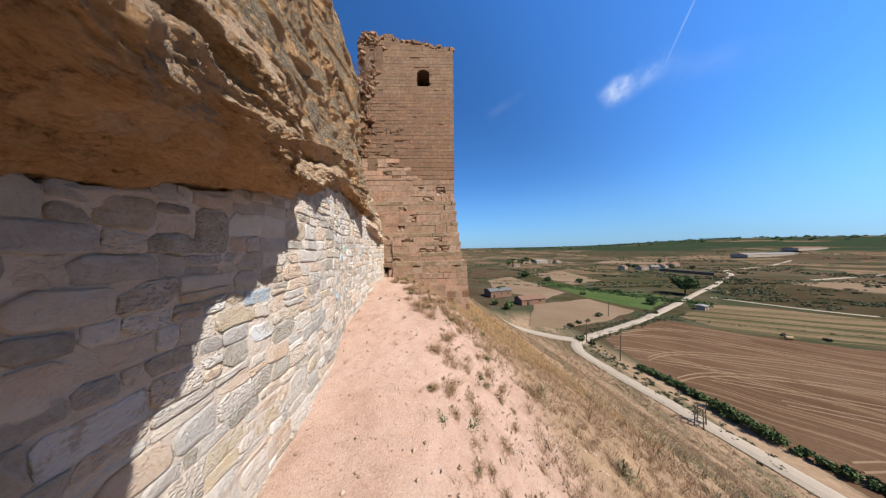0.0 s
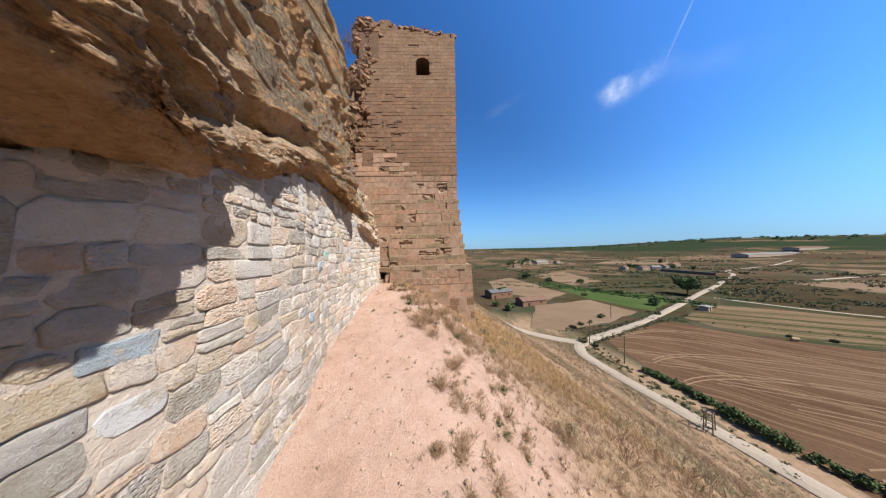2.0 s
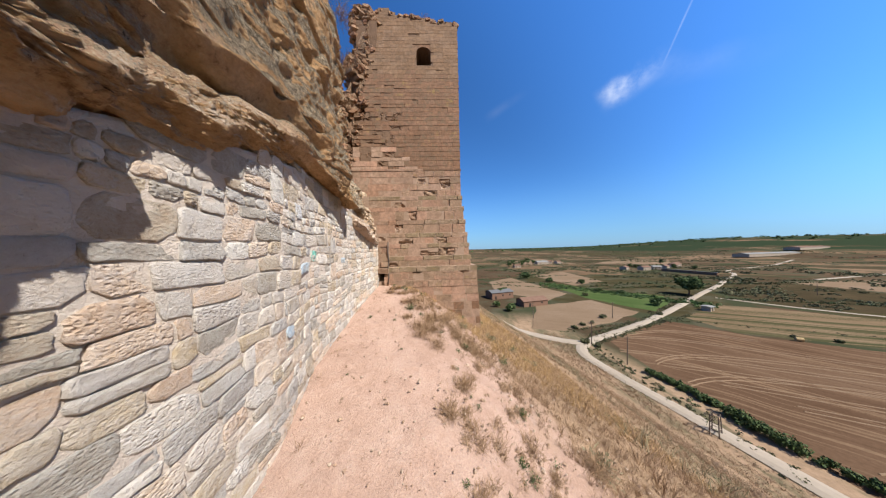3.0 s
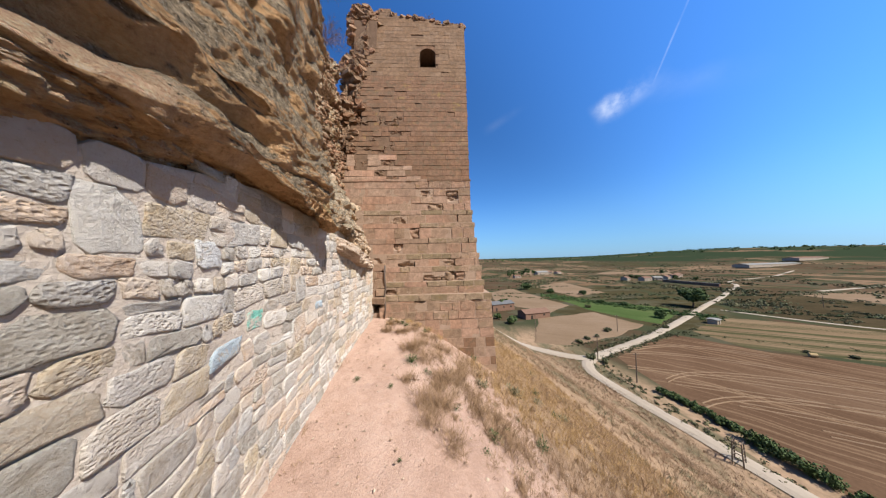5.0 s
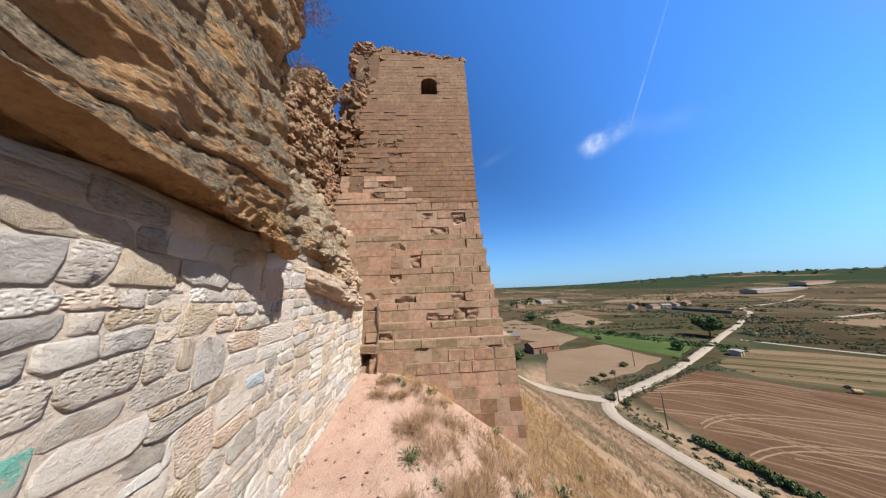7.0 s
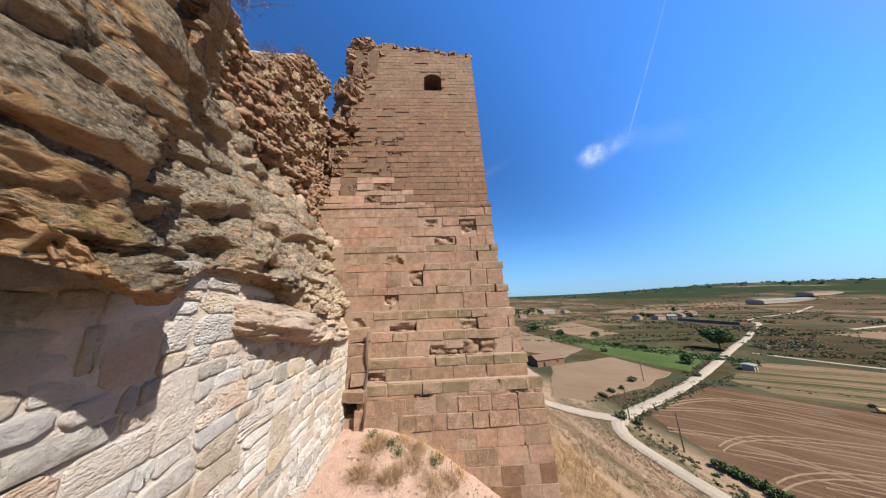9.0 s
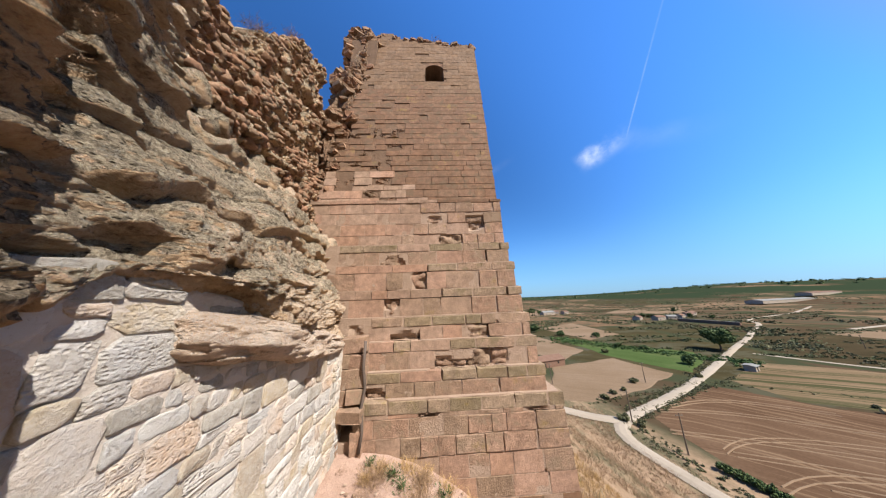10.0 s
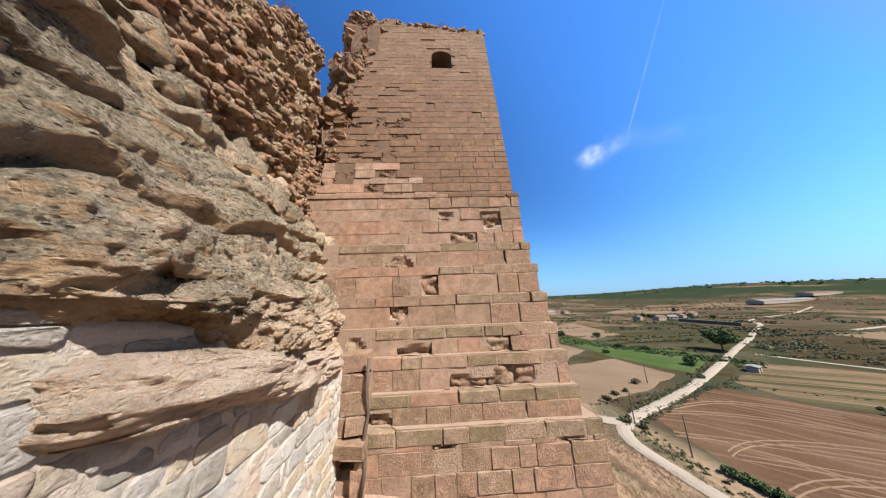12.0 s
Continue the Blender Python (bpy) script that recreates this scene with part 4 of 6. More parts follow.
shaft_piece(left_x, right_x, np.linspace(5.72, WZ0, 20))
shaft_piece(left_x, lambda z: WX0, np.linspace(WZ0, WZT, 6))
shaft_piece(lambda z: WX1, right_x, np.linspace(WZ0, WZT, 6))
shaft_piece(left_x, right_x, np.linspace(WZT, 14.5, 6))
for k in range(2, len(outline) - 1):
    (xa, za), (xb, zb) = outline[k], outline[k + 1] if k + 1 < len(outline) else outline[0]
    ya, yb = face_y(za) + INSET, face_y(zb) + INSET
    buf.add([(xa, ya, za), (xb, yb, zb), (xb, face_y(WZT) + INSET, WZT), (xa, face_y(WZT) + INSET, WZT), (xa, ya + 1.1, za), (xb, yb + 1.1, zb), (xb, face_y(WZT) + INSET + 1.1, WZT), (xa, face_y(WZT) + INSET + 1.1, WZT)], BOX_F)
buf.add(box_v(0.15, 1.05, 13.2, 17.4, 5.72, 14.3), BOX_F)
buf.add(box_v(-4.2, -3.1, 13.0, 17.4, 5.72, 14.6), BOX_F)
buf.add(box_v(-4.2, 1.05, 16.4, 17.4, 5.72, 14.4), BOX_F)
buf.add(box_v(-4.0, 1.0, 13.5, 16.6, 13.9, 14.25), BOX_F)
buf.add(box_v(-4.0, 1.0, 12.9, 16.6, 11.2, 11.5), BOX_F)
buf.ob("shaft", M_shaft_core, tower, "mortared core of the upper shaft")

# ragged torn flank and broken crown of the shaft
def torn(name, centre, size, seed, label):
    a, b = np.linspace(0, 2 * math.pi, 90), np.linspace(-math.pi / 2, math.pi / 2, 70)
    A, B = np.meshgrid(a, b, indexing="ij")

    def se(v, e):
        return np.sign(v) * np.abs(v) ** e

    P = np.stack([se(np.cos(B), 0.5) * se(np.cos(A), 0.5), se(np.cos(B), 0.5) * se(np.sin(A), 0.5), se(np.sin(B), 0.5)], -1) * np.array(size)
    d = np.array([0.22 * noise.fractal((p[0] * 1.3 + seed, p[1] * 1.3, p[2] * 1.1), 0.8, 2.0, 5) + 0.1 * noise.fractal((p[0] * 4, p[1] * 4 + seed, p[2] * 5), 0.8, 2.0, 4) for p in P.reshape(-1, 3)]).reshape(A.shape)
    d += np.array([0.2 * (hash1(math.floor(p[2] / 0.27 + 40), math.floor(4 * (p[0] + p[1]) + 1.7 * math.floor(p[2] / 0.27 + 40))) - 0.6) for p in P.reshape(-1, 3)]).reshape(A.shape)
    P = P + P / (np.linalg.norm(P, axis=-1, keepdims=True) + 1e-9) * d[..., None]
    P[-1] = P[0]
    ob = mesh_ob(name, (P + np.array(centre)).reshape(-1, 3), grid_faces(90, 70), M_torn, tower, smooth=False)
    return tagged(ob, label)


M_torn = rock_material("torn_masonry", (0.36, 0.21, 0.13), (0.34, 0.21, 0.13), (0.27, 0.18, 0.115), (0.42, 0.28, 0.18), 0.6)
torn("torn_flank", (-3.95, 13.75, 13.6), (0.62, 0.7, 2.1), 2.0, "rough torn masonry edge of the tower")
torn("torn_flank", (-4.2, 13.5, 10.8), (0.55, 0.9, 1.8), 12.0, "rough torn masonry edge of the tower")
torn("torn_flank", (-4.5, 13.2, 8.2), (0.5, 1.0, 1.9), 22.0, "rough torn masonry edge of the tower")

# a leaning drainpipe in the joint at the foot
buf = Buf()
tube(buf, [(-2.17, 10.5, 2.35), (-2.19, 10.5, 1.9), (-2.15, 10.52, 1.55), (-2.2, 10.5, 1.2), (-2.16, 10.5, 0.85), (-2.2, 10.48, 0.55)], [0.028, 0.03, 0.026, 0.03, 0.026, 0.03], 7)
pipe = buf.ob("drainpipe", M_iron, None, "", True)
tagged(pipe, "crooked rusty iron pipe in a joint of the tower foot", "pipe")

# ---------- plants ----------
prng = np.random.RandomState(5)


def leaf_cloud(buf, centre, size, count, leaf, flat=0.0, shell=0.55):
    """Leaves scattered through the outer part of an ellipsoid."""
    d = prng.normal(size=(count, 3))
    d /= np.linalg.norm(d, axis=1)[:, None]
    r = shell + (1 - shell) * prng.rand(count) ** 0.6
    c = np.array(centre) + d * r[:, None] * np.array(size)
    a = prng.normal(size=(count, 3))
    a[:, 2] *= 1 - flat
    a /= np.linalg.norm(a, axis=1)[:, None]
    b = np.cross(a, d + prng.normal(size=(count, 3)) * 0.5)
    b /= np.linalg.norm(b, axis=1)[:, None] + 1e-9
    s = leaf * (0.6 + 0.8 * prng.rand(count))[:, None]
    v = np.stack([c - a * s, c + b * s * 0.6, c + a * s, c - b * s * 0.6], 1).reshape(-1, 3)
    buf.add(v, np.arange(count * 4).reshape(-1, 4).tolist())


def tree(name, x, y, height, spread, mat, label, seed, crown_from=0.4, clumps=16, leaf=0.45, category="tree"):
    r = random.Random(seed)
    z = float(ground_z(x, y))
    t = new(name)
    t.location = (x, y, z)
    tagged(t, label, category)
    trunk = Buf()
    rad = height * 0.028
    tube(trunk, [(0, 0, -0.2), (rad, 0, height * 0.2), (-rad, rad, height * 0.45), (0, 0, height * 0.7)], [rad * 1.5, rad * 1.1, rad * 0.8, rad * 0.3], 7)
    crown = Buf()
    for k in range(clumps):
        q, w = r.uniform(0, 6.283), r.random() ** 0.6 * spread * 0.36
        top = height * (crown_from + (1 - crown_from) * r.uniform(0.25, 0.88)) - w * 0.12
        c = (math.cos(q) * w, math.sin(q) * w, top)
        if k % 2 == 0:
            tube(trunk, [(0, 0, height * 0.38), (c[0] * 0.5, c[1] * 0.5, height * 0.45 + 0.3 * top * 0.3), c], [rad * 0.5, rad * 0.3, rad * 0.1], 5)
        s = spread * r.uniform(0.13, 0.22)
        leaf_cloud(crown, c, (s, s, s * r.uniform(0.55, 0.85)), 110, leaf)
    trunk.ob("trunk", M_bark, t)
    crown.ob("crown", mat, t)
    return t


def bush(name, x, y, width, height, mat, label, group="", leaf=0.22, clumps=7, count=80, z=None):
    z = float(ground_z(x, y)) if z is None else z
    b = Buf()
    for k in range(clumps):
        q, w = prng.rand() * 6.283, prng.rand() ** 0.7 * width * 0.34
        s = width * (0.16 + 0.14 * prng.rand())
        leaf_cloud(b, (math.cos(q) * w, math.sin(q) * w, height * (0.3 + 0.35 * prng.rand())), (s, s, height * 0.33), count, leaf, 0.0, 0.3)
    o = b.ob(name, mat)
    o.location = (x, y, z)
    return tagged(o, label, "bush", group)


def blades(count_xy, heights, widths, lean, per):
    """Bent grass blades in tufts at the given places; returns vertices and faces."""
    n = len(count_xy)
    base = np.repeat(count_xy, per, axis=0) + prng.normal(size=(n * per, 2)) * np.repeat(widths * 4, per)[:, None]
    gz = ground_z(base[:, 0], base[:, 1])
    h = np.repeat(heights, per) * (0.5 + prng.rand(n * per))
    w = np.repeat(widths, per) * (0.6 + 0.8 * prng.rand(n * per))
    q = prng.rand(n * per) * 6.283
    side = np.stack([np.cos(q), np.sin(q), np.zeros_like(q)], 1)
    q2 = prng.rand(n * per) * 6.283
    out = np.stack([np.cos(q2), np.sin(q2), np.zeros_like(q)], 1) * (lean * h * (0.3 + prng.rand(n * per)))[:, None]
    p0 = np.column_stack([base, gz - 0.03])
    up = np.array([0, 0, 1.0])
    p1 = p0 + up * (h * 0.55)[:, None] + out * 0.35
    p2 = p0 + up * (h * 0.95)[:, None] + out
    s = side * w[:, None] * 0.5
    v = np.stack([p0 - s, p0 + s, p1 + s * 0.8, p1 - s * 0.8, p2], 1)
    k = np.arange(n * per)[:, None] * 5
    f = [tuple(a) for a in (k + np.array([0, 1, 2, 3])).tolist()] + [tuple(a) for a in (k + np.array([3, 2, 4])).tolist()]
    return v.reshape(-1, 3), f


def grass(name, count, area, keep, height, width, per, mat, label, lean=0.7):
    x0, x1, y0, y1 = area
    p = np.stack([x0 + (x1 - x0) * prng.rand(count), y0 + (y1 - y0) * prng.rand(count)], 1)
    p = p[[keep(a, b) for a, b in p]]
    v, f = blades(p, height * (0.6 + 0.8 * prng.rand(len(p))), np.full(len(p), width), lean, per)
    b = Buf()
    b.add(v, f)
    o = b.ob(name, mat)
    return tagged(o, label, "grass", kind="stuff")


def on_slope(x, y, edge=0.9, wave=0.9):
    """Whether grass grows here: below the bare shoulder of the path and clear of the tower."""
    if y > 10.2 and x < float(XR(-1.2)) + 0.1 and y < 17.5:
        return False
    return x - float(EDGE_X(y)) > edge + wave * noise.fractal((x * 0.5, y * 0.5, 3.0), 1.0, 2.0, 3) + max(0.0, 6.5 - y) * 0.28 and noise.noise((x * 0.9, y * 0.9, 8.0)) > -0.42


grass("dry_grass", 9000, (0.2, 9, 0.5, 16), lambda x, y: on_slope(x, y), 0.17, 0.0045, 16, M_straw, "dry straw-coloured grass on the slope", 0.8)
grass("dry_grass", 16000, (4, 53, -6, 84), lambda x, y: on_slope(x, y) and noise.noise((x * 0.25, y * 0.25, 1.0)) > -0.3, 0.32, 0.015, 13, M_straw, "dry straw-coloured grass lower on the hillside", 0.8)
grass("golden_grass", 5200, (0.6, 9, 7.5, 24), lambda x, y: on_slope(x, y, 1.2, 0.4), 0.2, 0.006, 14, M_gold, "golden dry grass beside the tower foot", 0.7)
grass("dry_grass", 9000, (28, 55, 10, 86), lambda x, y: x < 48.5 + max(0.0, 45 - y) * 0.06 and ground_z(x, y) < -20 and noise.noise((x * 0.2, y * 0.2, 40.0)) > -0.35, 0.5, 0.03, 9, M_straw, "tall dry grass at the foot of the hill", 0.8)
grass("sage_grass", 7000, (5, 53, -6, 84), lambda x, y: on_slope(x, y) and noise.noise((x * 0.16, y * 0.16, 21.0)) > 0.02, 0.36, 0.022, 12, M_sage, "grey-green dry herbs on the hillside", 0.9)
grass("dry_grass", 420, (-2.3, 1.6, 1.5, 10.4), lambda x, y: noise.noise((x * 1.3, y * 1.3, 30.0)) > 0.12 and x - float(EDGE_X(y)) > -0.7, 0.1, 0.006, 9, M_straw, "sparse dry grass on the path shoulder", 1.1)
grass("dry_grass", 130, (-2.55, -1.5, 1.5, 10.3), lambda x, y: x < float(WALL_X(y)) + 0.28, 0.1, 0.006, 8, M_straw, "thin dry grass along the wall foot", 1.0)


def brush(x, y, size, mat, label, stems=70, z=None, name="dry_bush", group="dry bushes on the path", thick=0.0022):
    """A dry, dense, twiggy plant of thin curved stems with side twigs."""
    z = float(ground_z(x, y)) if z is None else z
    b = Buf()
    for _ in range(stems * 3):
        q, e = prng.rand() * 6.283, 0.15 + 0.95 * prng.rand()
        o = np.array([prng.normal() * size * 0.26, prng.normal() * size * 0.26, -0.02])
        d = np.array([math.cos(q) * math.cos(e), math.sin(q) * math.cos(e), math.sin(e)]) * size * (0.3 + 0.55 * prng.rand())
        s = np.array([-math.sin(q), math.cos(q), 0]) * thick
        m = o + d * 0.55 + np.array([0, 0, 0.06 * size])
        v = [o - s, o + s, m + s * 0.8, m - s * 0.8, o + d]
        f = [(0, 1, 2, 3), (3, 2, 4)]
        for k in range(5):
            t0 = o + d * (0.3 + 0.14 * k)
            tw = (prng.normal(size=3) * 0.6 + d / (np.linalg.norm(d) + 1e-9)) * size * 0.15
            i = len(v)
            v += [t0 - s * 0.9, t0 + s * 0.9, t0 + tw]
            f.append((i, i + 1, i + 2))
        b.add(v, f)
    o = b.ob(name, mat)
    o.location = (x, y, z)
    return tagged(o, label, "bush", group)


def weed(x, y, size, mat=None, label="low green weed growing in the pink earth", leaves=130, z=None):
    z = float(ground_z(x, y)) if z is None else z
    b = Buf()
    for _ in range(leaves):
        q, e = prng.rand() * 6.283, 0.1 + 1.2 * prng.rand()
        d = np.array([math.cos(q) * math.cos(e), math.sin(q) * math.cos(e), math.sin(e)])
        o = d * size * (0.1 + 0.55 * prng.rand()) + prng.normal(size=3) * size * 0.06
        o[2] = abs(o[2]) * 0.8
        t = o + (d + prng.normal(size=3) * 0.5) * size * (0.09 + 0.12 * prng.rand())
        s = np.cross(d + prng.normal(size=3) * 0.3, [0.2, 0.1, 1.0])
        s = s / np.linalg.norm(s) * size * 0.045
        m = (o + t) / 2 + np.array([0, 0, size * 0.02])
        b.add([o, m + s, t, m - s, s * 0.12, -s * 0.12], [(0, 1, 2, 3), (4, 5, 0)])
    o = b.ob("green_weed", mat or M_weed)
    o.location = (x, y, z)
    return tagged(o, label, "weed", "weeds on the path")


for x, y, s in ((0.06, 3.08, 0.15), (0.49, 3.13, 0.17), (-0.12, 3.6, 0.08), (3.3, 9.8, 0.3), (3.4, 11.3, 0.3), (-0.99, 8.0, 0.28), (-2.0, 7.42, 0.12), (-1.29, 7.18, 0.13), (0.85, 10.3, 0.28), (2.24, 13.0, 0.35), (-1.54, 10.2, 0.25), (-1.95, 10.35, 0.2), (-1.39, 10.0, 0.22), (-0.76, 10.1, 0.25), (0.9, 4.3, 0.16), (1.25, 5.2, 0.2), (0.5, 6.6, 0.22), (1.6, 7.2, 0.25), (-1.7, 5.2, 0.07), (-0.9, 5.9, 0.06)):
    weed(x, y, s)
for x, y, s in ((2.55, 5.1, 0.42), (3.9, 4.2, 0.4), (1.78, 9.2, 0.42), (0.62, 8.06, 0.3), (2.8, 10.0, 0.35), (3.7, 10.0, 0.35)):
    weed(x, y, s, M_sage, "grey-green bushy weed on the slope edge", 220)
for x, y, s in ((-0.21, 6.2, 0.34), (0.24, 5.16, 0.3), (-0.78, 9.0, 0.4), (-0.04, 4.6, 0.26), (2.3, 4.95, 0.5), (-0.1, 3.62, 0.14), (-1.9, 9.6, 0.3), (-0.98, 8.6, 0.5), (-0.37, 7.27, 0.34), (-0.25, 6.9, 0.34), (-0.7, 8.15, 0.5), (-1.5, 9.5, 0.32), (-0.02, 7.88, 0.42), (-0.4, 9.1, 0.45), (0.2, 8.6, 0.42), (0.6, 5.9, 0.32), (1.1, 4.6, 0.3), (1.5, 6.0, 0.4), (-1.12, 10.2, 0.3), (0.9, 7.0, 0.4), (2.0, 6.4, 0.45)):
    brush(x, y, s, M_brush, "dry brown twiggy bush on the bare earth")
prng2 = random.Random(8)
for k in range(70):
    y = prng2.uniform(1.6, 8.4)
    x = float(EDGE_X(y)) + prng2.uniform(-0.1, 1.3) + max(0.0, 5 - y) * 0.12
    brush(x, y, prng2.uniform(0.1, 0.26), M_brush if k % 3 else M_straw, "small dry twiggy plant on the path shoulder", 34)
    if k % 2 == 0:
        weed(x + prng2.uniform(-0.5, 0.5), y + prng2.uniform(-0.4, 0.4), prng2.uniform(0.06, 0.15), None, "low green weed growing in the pink earth", 70)
for k in range(26):
    y = prng2.uniform(6.2, 10.1)
    x = float(EDGE_X(y)) + prng2.uniform(-0.75, 1.3)
    brush(x, y, prng2.uniform(0.22, 0.5), M_brush, "dry brown twiggy bush on the bare earth", 60)
for x, y, z, s in ((-2.2, 6.7, 6.5, 0.4), (-2.3, 6.8, 5.6, 0.3), (-2.2, 6.5, 7.4, 0.45), (-2.66, 6.9, 4.3, 0.26), (-2.72, 6.92, 4.7, 0.24)):
    brush(x, y, s, M_straw, "dry straw tuft rooted in the cliff", 40, z, "cliff_plant", "plants on the cliff", 0.0014 if s < 0.3 else 0.002)
for y, s in ((8.5, 0.3), (9.4, 0.35), (10.4, 0.3)):
    k = int(np.searchsorted(ru, y))
    brush(R[k, -1, 0] - 0.1, y, s, M_straw, "dry straw tuft on top of the ruined wall", 40, R[k, -1, 2] + 0.02, "cliff_plant", "plants on the cliff")
brush(-0.5, 13.5, 0.45, M_straw, "dry straw tuft on the broken tower top", 40, 15.1, "cliff_plant", "plants on the cliff")

for x, y, size in ((-1.75, 10.3, 0.22), (-1.35, 10.35, 0.28), (-1.05, 10.4, 0.24), (-0.7, 10.35, 0.3), (-1.95, 10.1, 0.16), (-0.3, 10.3, 0.26)):
    brush(x, y, size, M_gold, "golden dry tuft at the foot of the tower", 40, None, "grass_tuft", "tufts at the tower foot")

# pebbles on the path and its shoulder
b = Buf()
OCT_F = [(0, 2, 4), (2, 1, 4), (1, 3, 4), (3, 0, 4), (2, 0, 5), (1, 2, 5), (3, 1, 5), (0, 3, 5)]
for _ in range(7000):
    x, y = -2.4 + 6.2 * prng.rand(), 1.3 + 9.2 * prng.rand()
    if x < float(WALL_X(y)) + 0.05:
        continue
    shoulder = x - float(EDGE_X(y)) > 0.1
    if not shoulder and prng.rand() < 0.55:
        continue
    s = (0.005 + 0.024 * prng.rand() ** 3.5) * (1.3 if shoulder else 1.0)
    k = 1 + 0.45 * prng.normal(size=(6, 3))
    v = np.array([(1, 0, 0), (-1, 0, 0), (0, 1, 0), (0, -1, 0), (0, 0, 0.7), (0, 0, -0.7)]) * np.clip(k, 0.4, 1.6) * s
    b.add(v + np.array([x, y, float(ground_z(x, y)) + s * 0.3 + 0.02]), OCT_F)
o = b.ob("pebbles", M_pebble)
tagged(o, "loose pale pebbles scattered over the earth", "pebbles", kind="stuff")

# ---------- the plain: hedges, trees, scrub ----------
for k in range(34):
    f = k / 33
    x, y = np.interp(f, [0, 0.35, 0.6, 0.85, 1], [59, 60.5, 60, 60.5, 64]), np.interp(f, [0, 0.35, 0.6, 0.85, 1], [57, 46, 40, 32, 24])
    if 0.42 < f < 0.5 or 0.78 < f < 0.82:
        continue
    big = 1.5 if 0.5 <= f <= 0.78 else 1.0
    bush("hedge_bush", x + prng.normal() * 0.3, y, 2.4 * big, 1.7 * big, M_leaf, "dense green hedge bush beside the farm track", "hedge along the track", 0.2, 6, 70)
for x, y, w, h in ((54.5, 76, 3.2, 2.2), (57, 73, 2.6, 1.8), (129, 118, 7.5, 4.5), (60, 90, 2.6, 1.8), (66, 93, 2.4, 1.6), (72, 95, 2.2, 1.5), (82, 101, 3, 2.2), (113, 103, 3.6, 1.8), (133, 74, 1.6, 1.1), (141, 69, 2.0, 1.2), (42, 118, 6, 5), (37, 128, 5, 4), (104, 236, 13, 9), (118, 214, 8, 5), (140, 196, 7, 5), (127, 160, 6, 3.5), (137, 150, 5, 3), (108, 148, 4, 2.5)):
    bush("field_bush", x, y, w, h, M_leaf if w > 4 else M_olive, "round green bush at a field edge", "bushes on the plain", 0.13 * w ** 0.7, 8, 90)
tree("pine_tree", 177, 140, 13.5, 17, M_leaf, "broad dark green umbrella pine beside the track", 1, 0.28, 34, 0.6)
for k, (x, y, h) in enumerate(((138, 385, 13), (150, 395, 14), (160, 388, 12), (172, 402, 13), (190, 425, 17), (205, 430, 11), (46, 152, 7), (52, 158, 6), (330, 275, 9), (352, 270, 7), (300, 300, 8), (420, 372, 9), (310, 320, 7))):
    tree("field_tree", x, y, h, h * 0.9, M_leaf, "leafy dark green tree by the farm buildings", 10 + k, 0.2, 11, 0.6)


def scatter(name, spots, mat, label, size, leaf, count):
    b = Buf()
    for x, y in spots:
        s = size * (0.5 + prng.rand())
        leaf_cloud(b, (x, y, float(ground_z(x, y)) + s * 0.3), (s, s * 0.9, s * 0.55), count, leaf * (0.7 + 0.6 * prng.rand()), 0.0, 0.2)
    o = b.ob(name, mat)
    return tagged(o, label, "scrub", kind="stuff")


spots = []
while len(spots) < 3600:
    r, a = 230 + 960 * prng.rand() ** 1.2, 0.1 + 1.25 * prng.rand()
    x, y = r * math.sin(a), r * math.cos(a)
    if noise.noise((x * 0.02, y * 0.035, 0.5)) > 0.1 and noise.noise((x * 0.006, y * 0.01, 7.5)) > -0.15:
        spots.append((x, y))
scatter("far_scrub", spots, M_olive, "scattered dark scrub over the far plain", 1.9, 0.6, 22)
spots = []
hedge_rng = random.Random(21)
for _ in range(46):
    a, r = hedge_rng.uniform(0.12, 1.12), hedge_rng.uniform(190, 760)
    x, y, way, long = r * math.sin(a), r * math.cos(a), hedge_rng.uniform(-0.55, 0.25), hedge_rng.uniform(40, 150)
    for f in np.arange(0, 1, 2.2 / long):
        if noise.noise((x + f * 40, y, 2.0)) > -0.25:
            spots.append((x + math.cos(way) * long * f + hedge_rng.gauss(0, 0.8), y + math.sin(way) * long * f + hedge_rng.gauss(0, 0.8)))
scatter("hedgerows", spots, M_hedge, "dark hedgerows between the far fields", 1.5, 0.5, 16)
spots = [(x, y) for x, y in ((200 + 110 * prng.rand(), 62 + 112 * prng.rand()) for _ in range(900)) if noise.noise((x * 0.06, y * 0.11, 3.0)) > 0.05 and abs((y - 100) - (x - 210) * 0.35) < 42]
scatter("bank_scrub", spots[:260], M_olive, "dark scrub covering the terrace bank", 1.2, 0.35, 40)
spots = [(x, y) for x, y in ((104 + 52 * f + prng.normal() * 4, 196 - 80 * f + prng.normal() * 4) for f in prng.rand(240))]
scatter("reeds", spots, M_reed, "tall green reeds along the ditch", 1.5, 0.4, 50)
spots = [(60 + 50 * f, 82.5 + 19.5 * f + prng.normal() * 0.9) for f in prng.rand(160)] + [(52 + 56 * f, 73.5 + 22 * f + prng.normal() * 0.9) for f in prng.rand(160)] + [(110 + 80 * f, 103.5 + 41.5 * f + prng.normal() * 1.2) for f in prng.rand(150)] + [(54.5 + 1.5 * prng.normal(), 30 + 42 * f) for f in prng.rand(120)] + [(50 + 60 * f + prng.normal() * 0.5, 86.5 + 12 * f + prng.normal() * 0.6) for f in prng.rand(70)] + [(62 + 70 * f, 80 + 22 * f + prng.normal() * 0.7) for f in prng.rand(80)] + [(110 + 95 * f + prng.normal(), 96 - 48 * f + prng.normal() * 0.8) for f in prng.rand(60)]
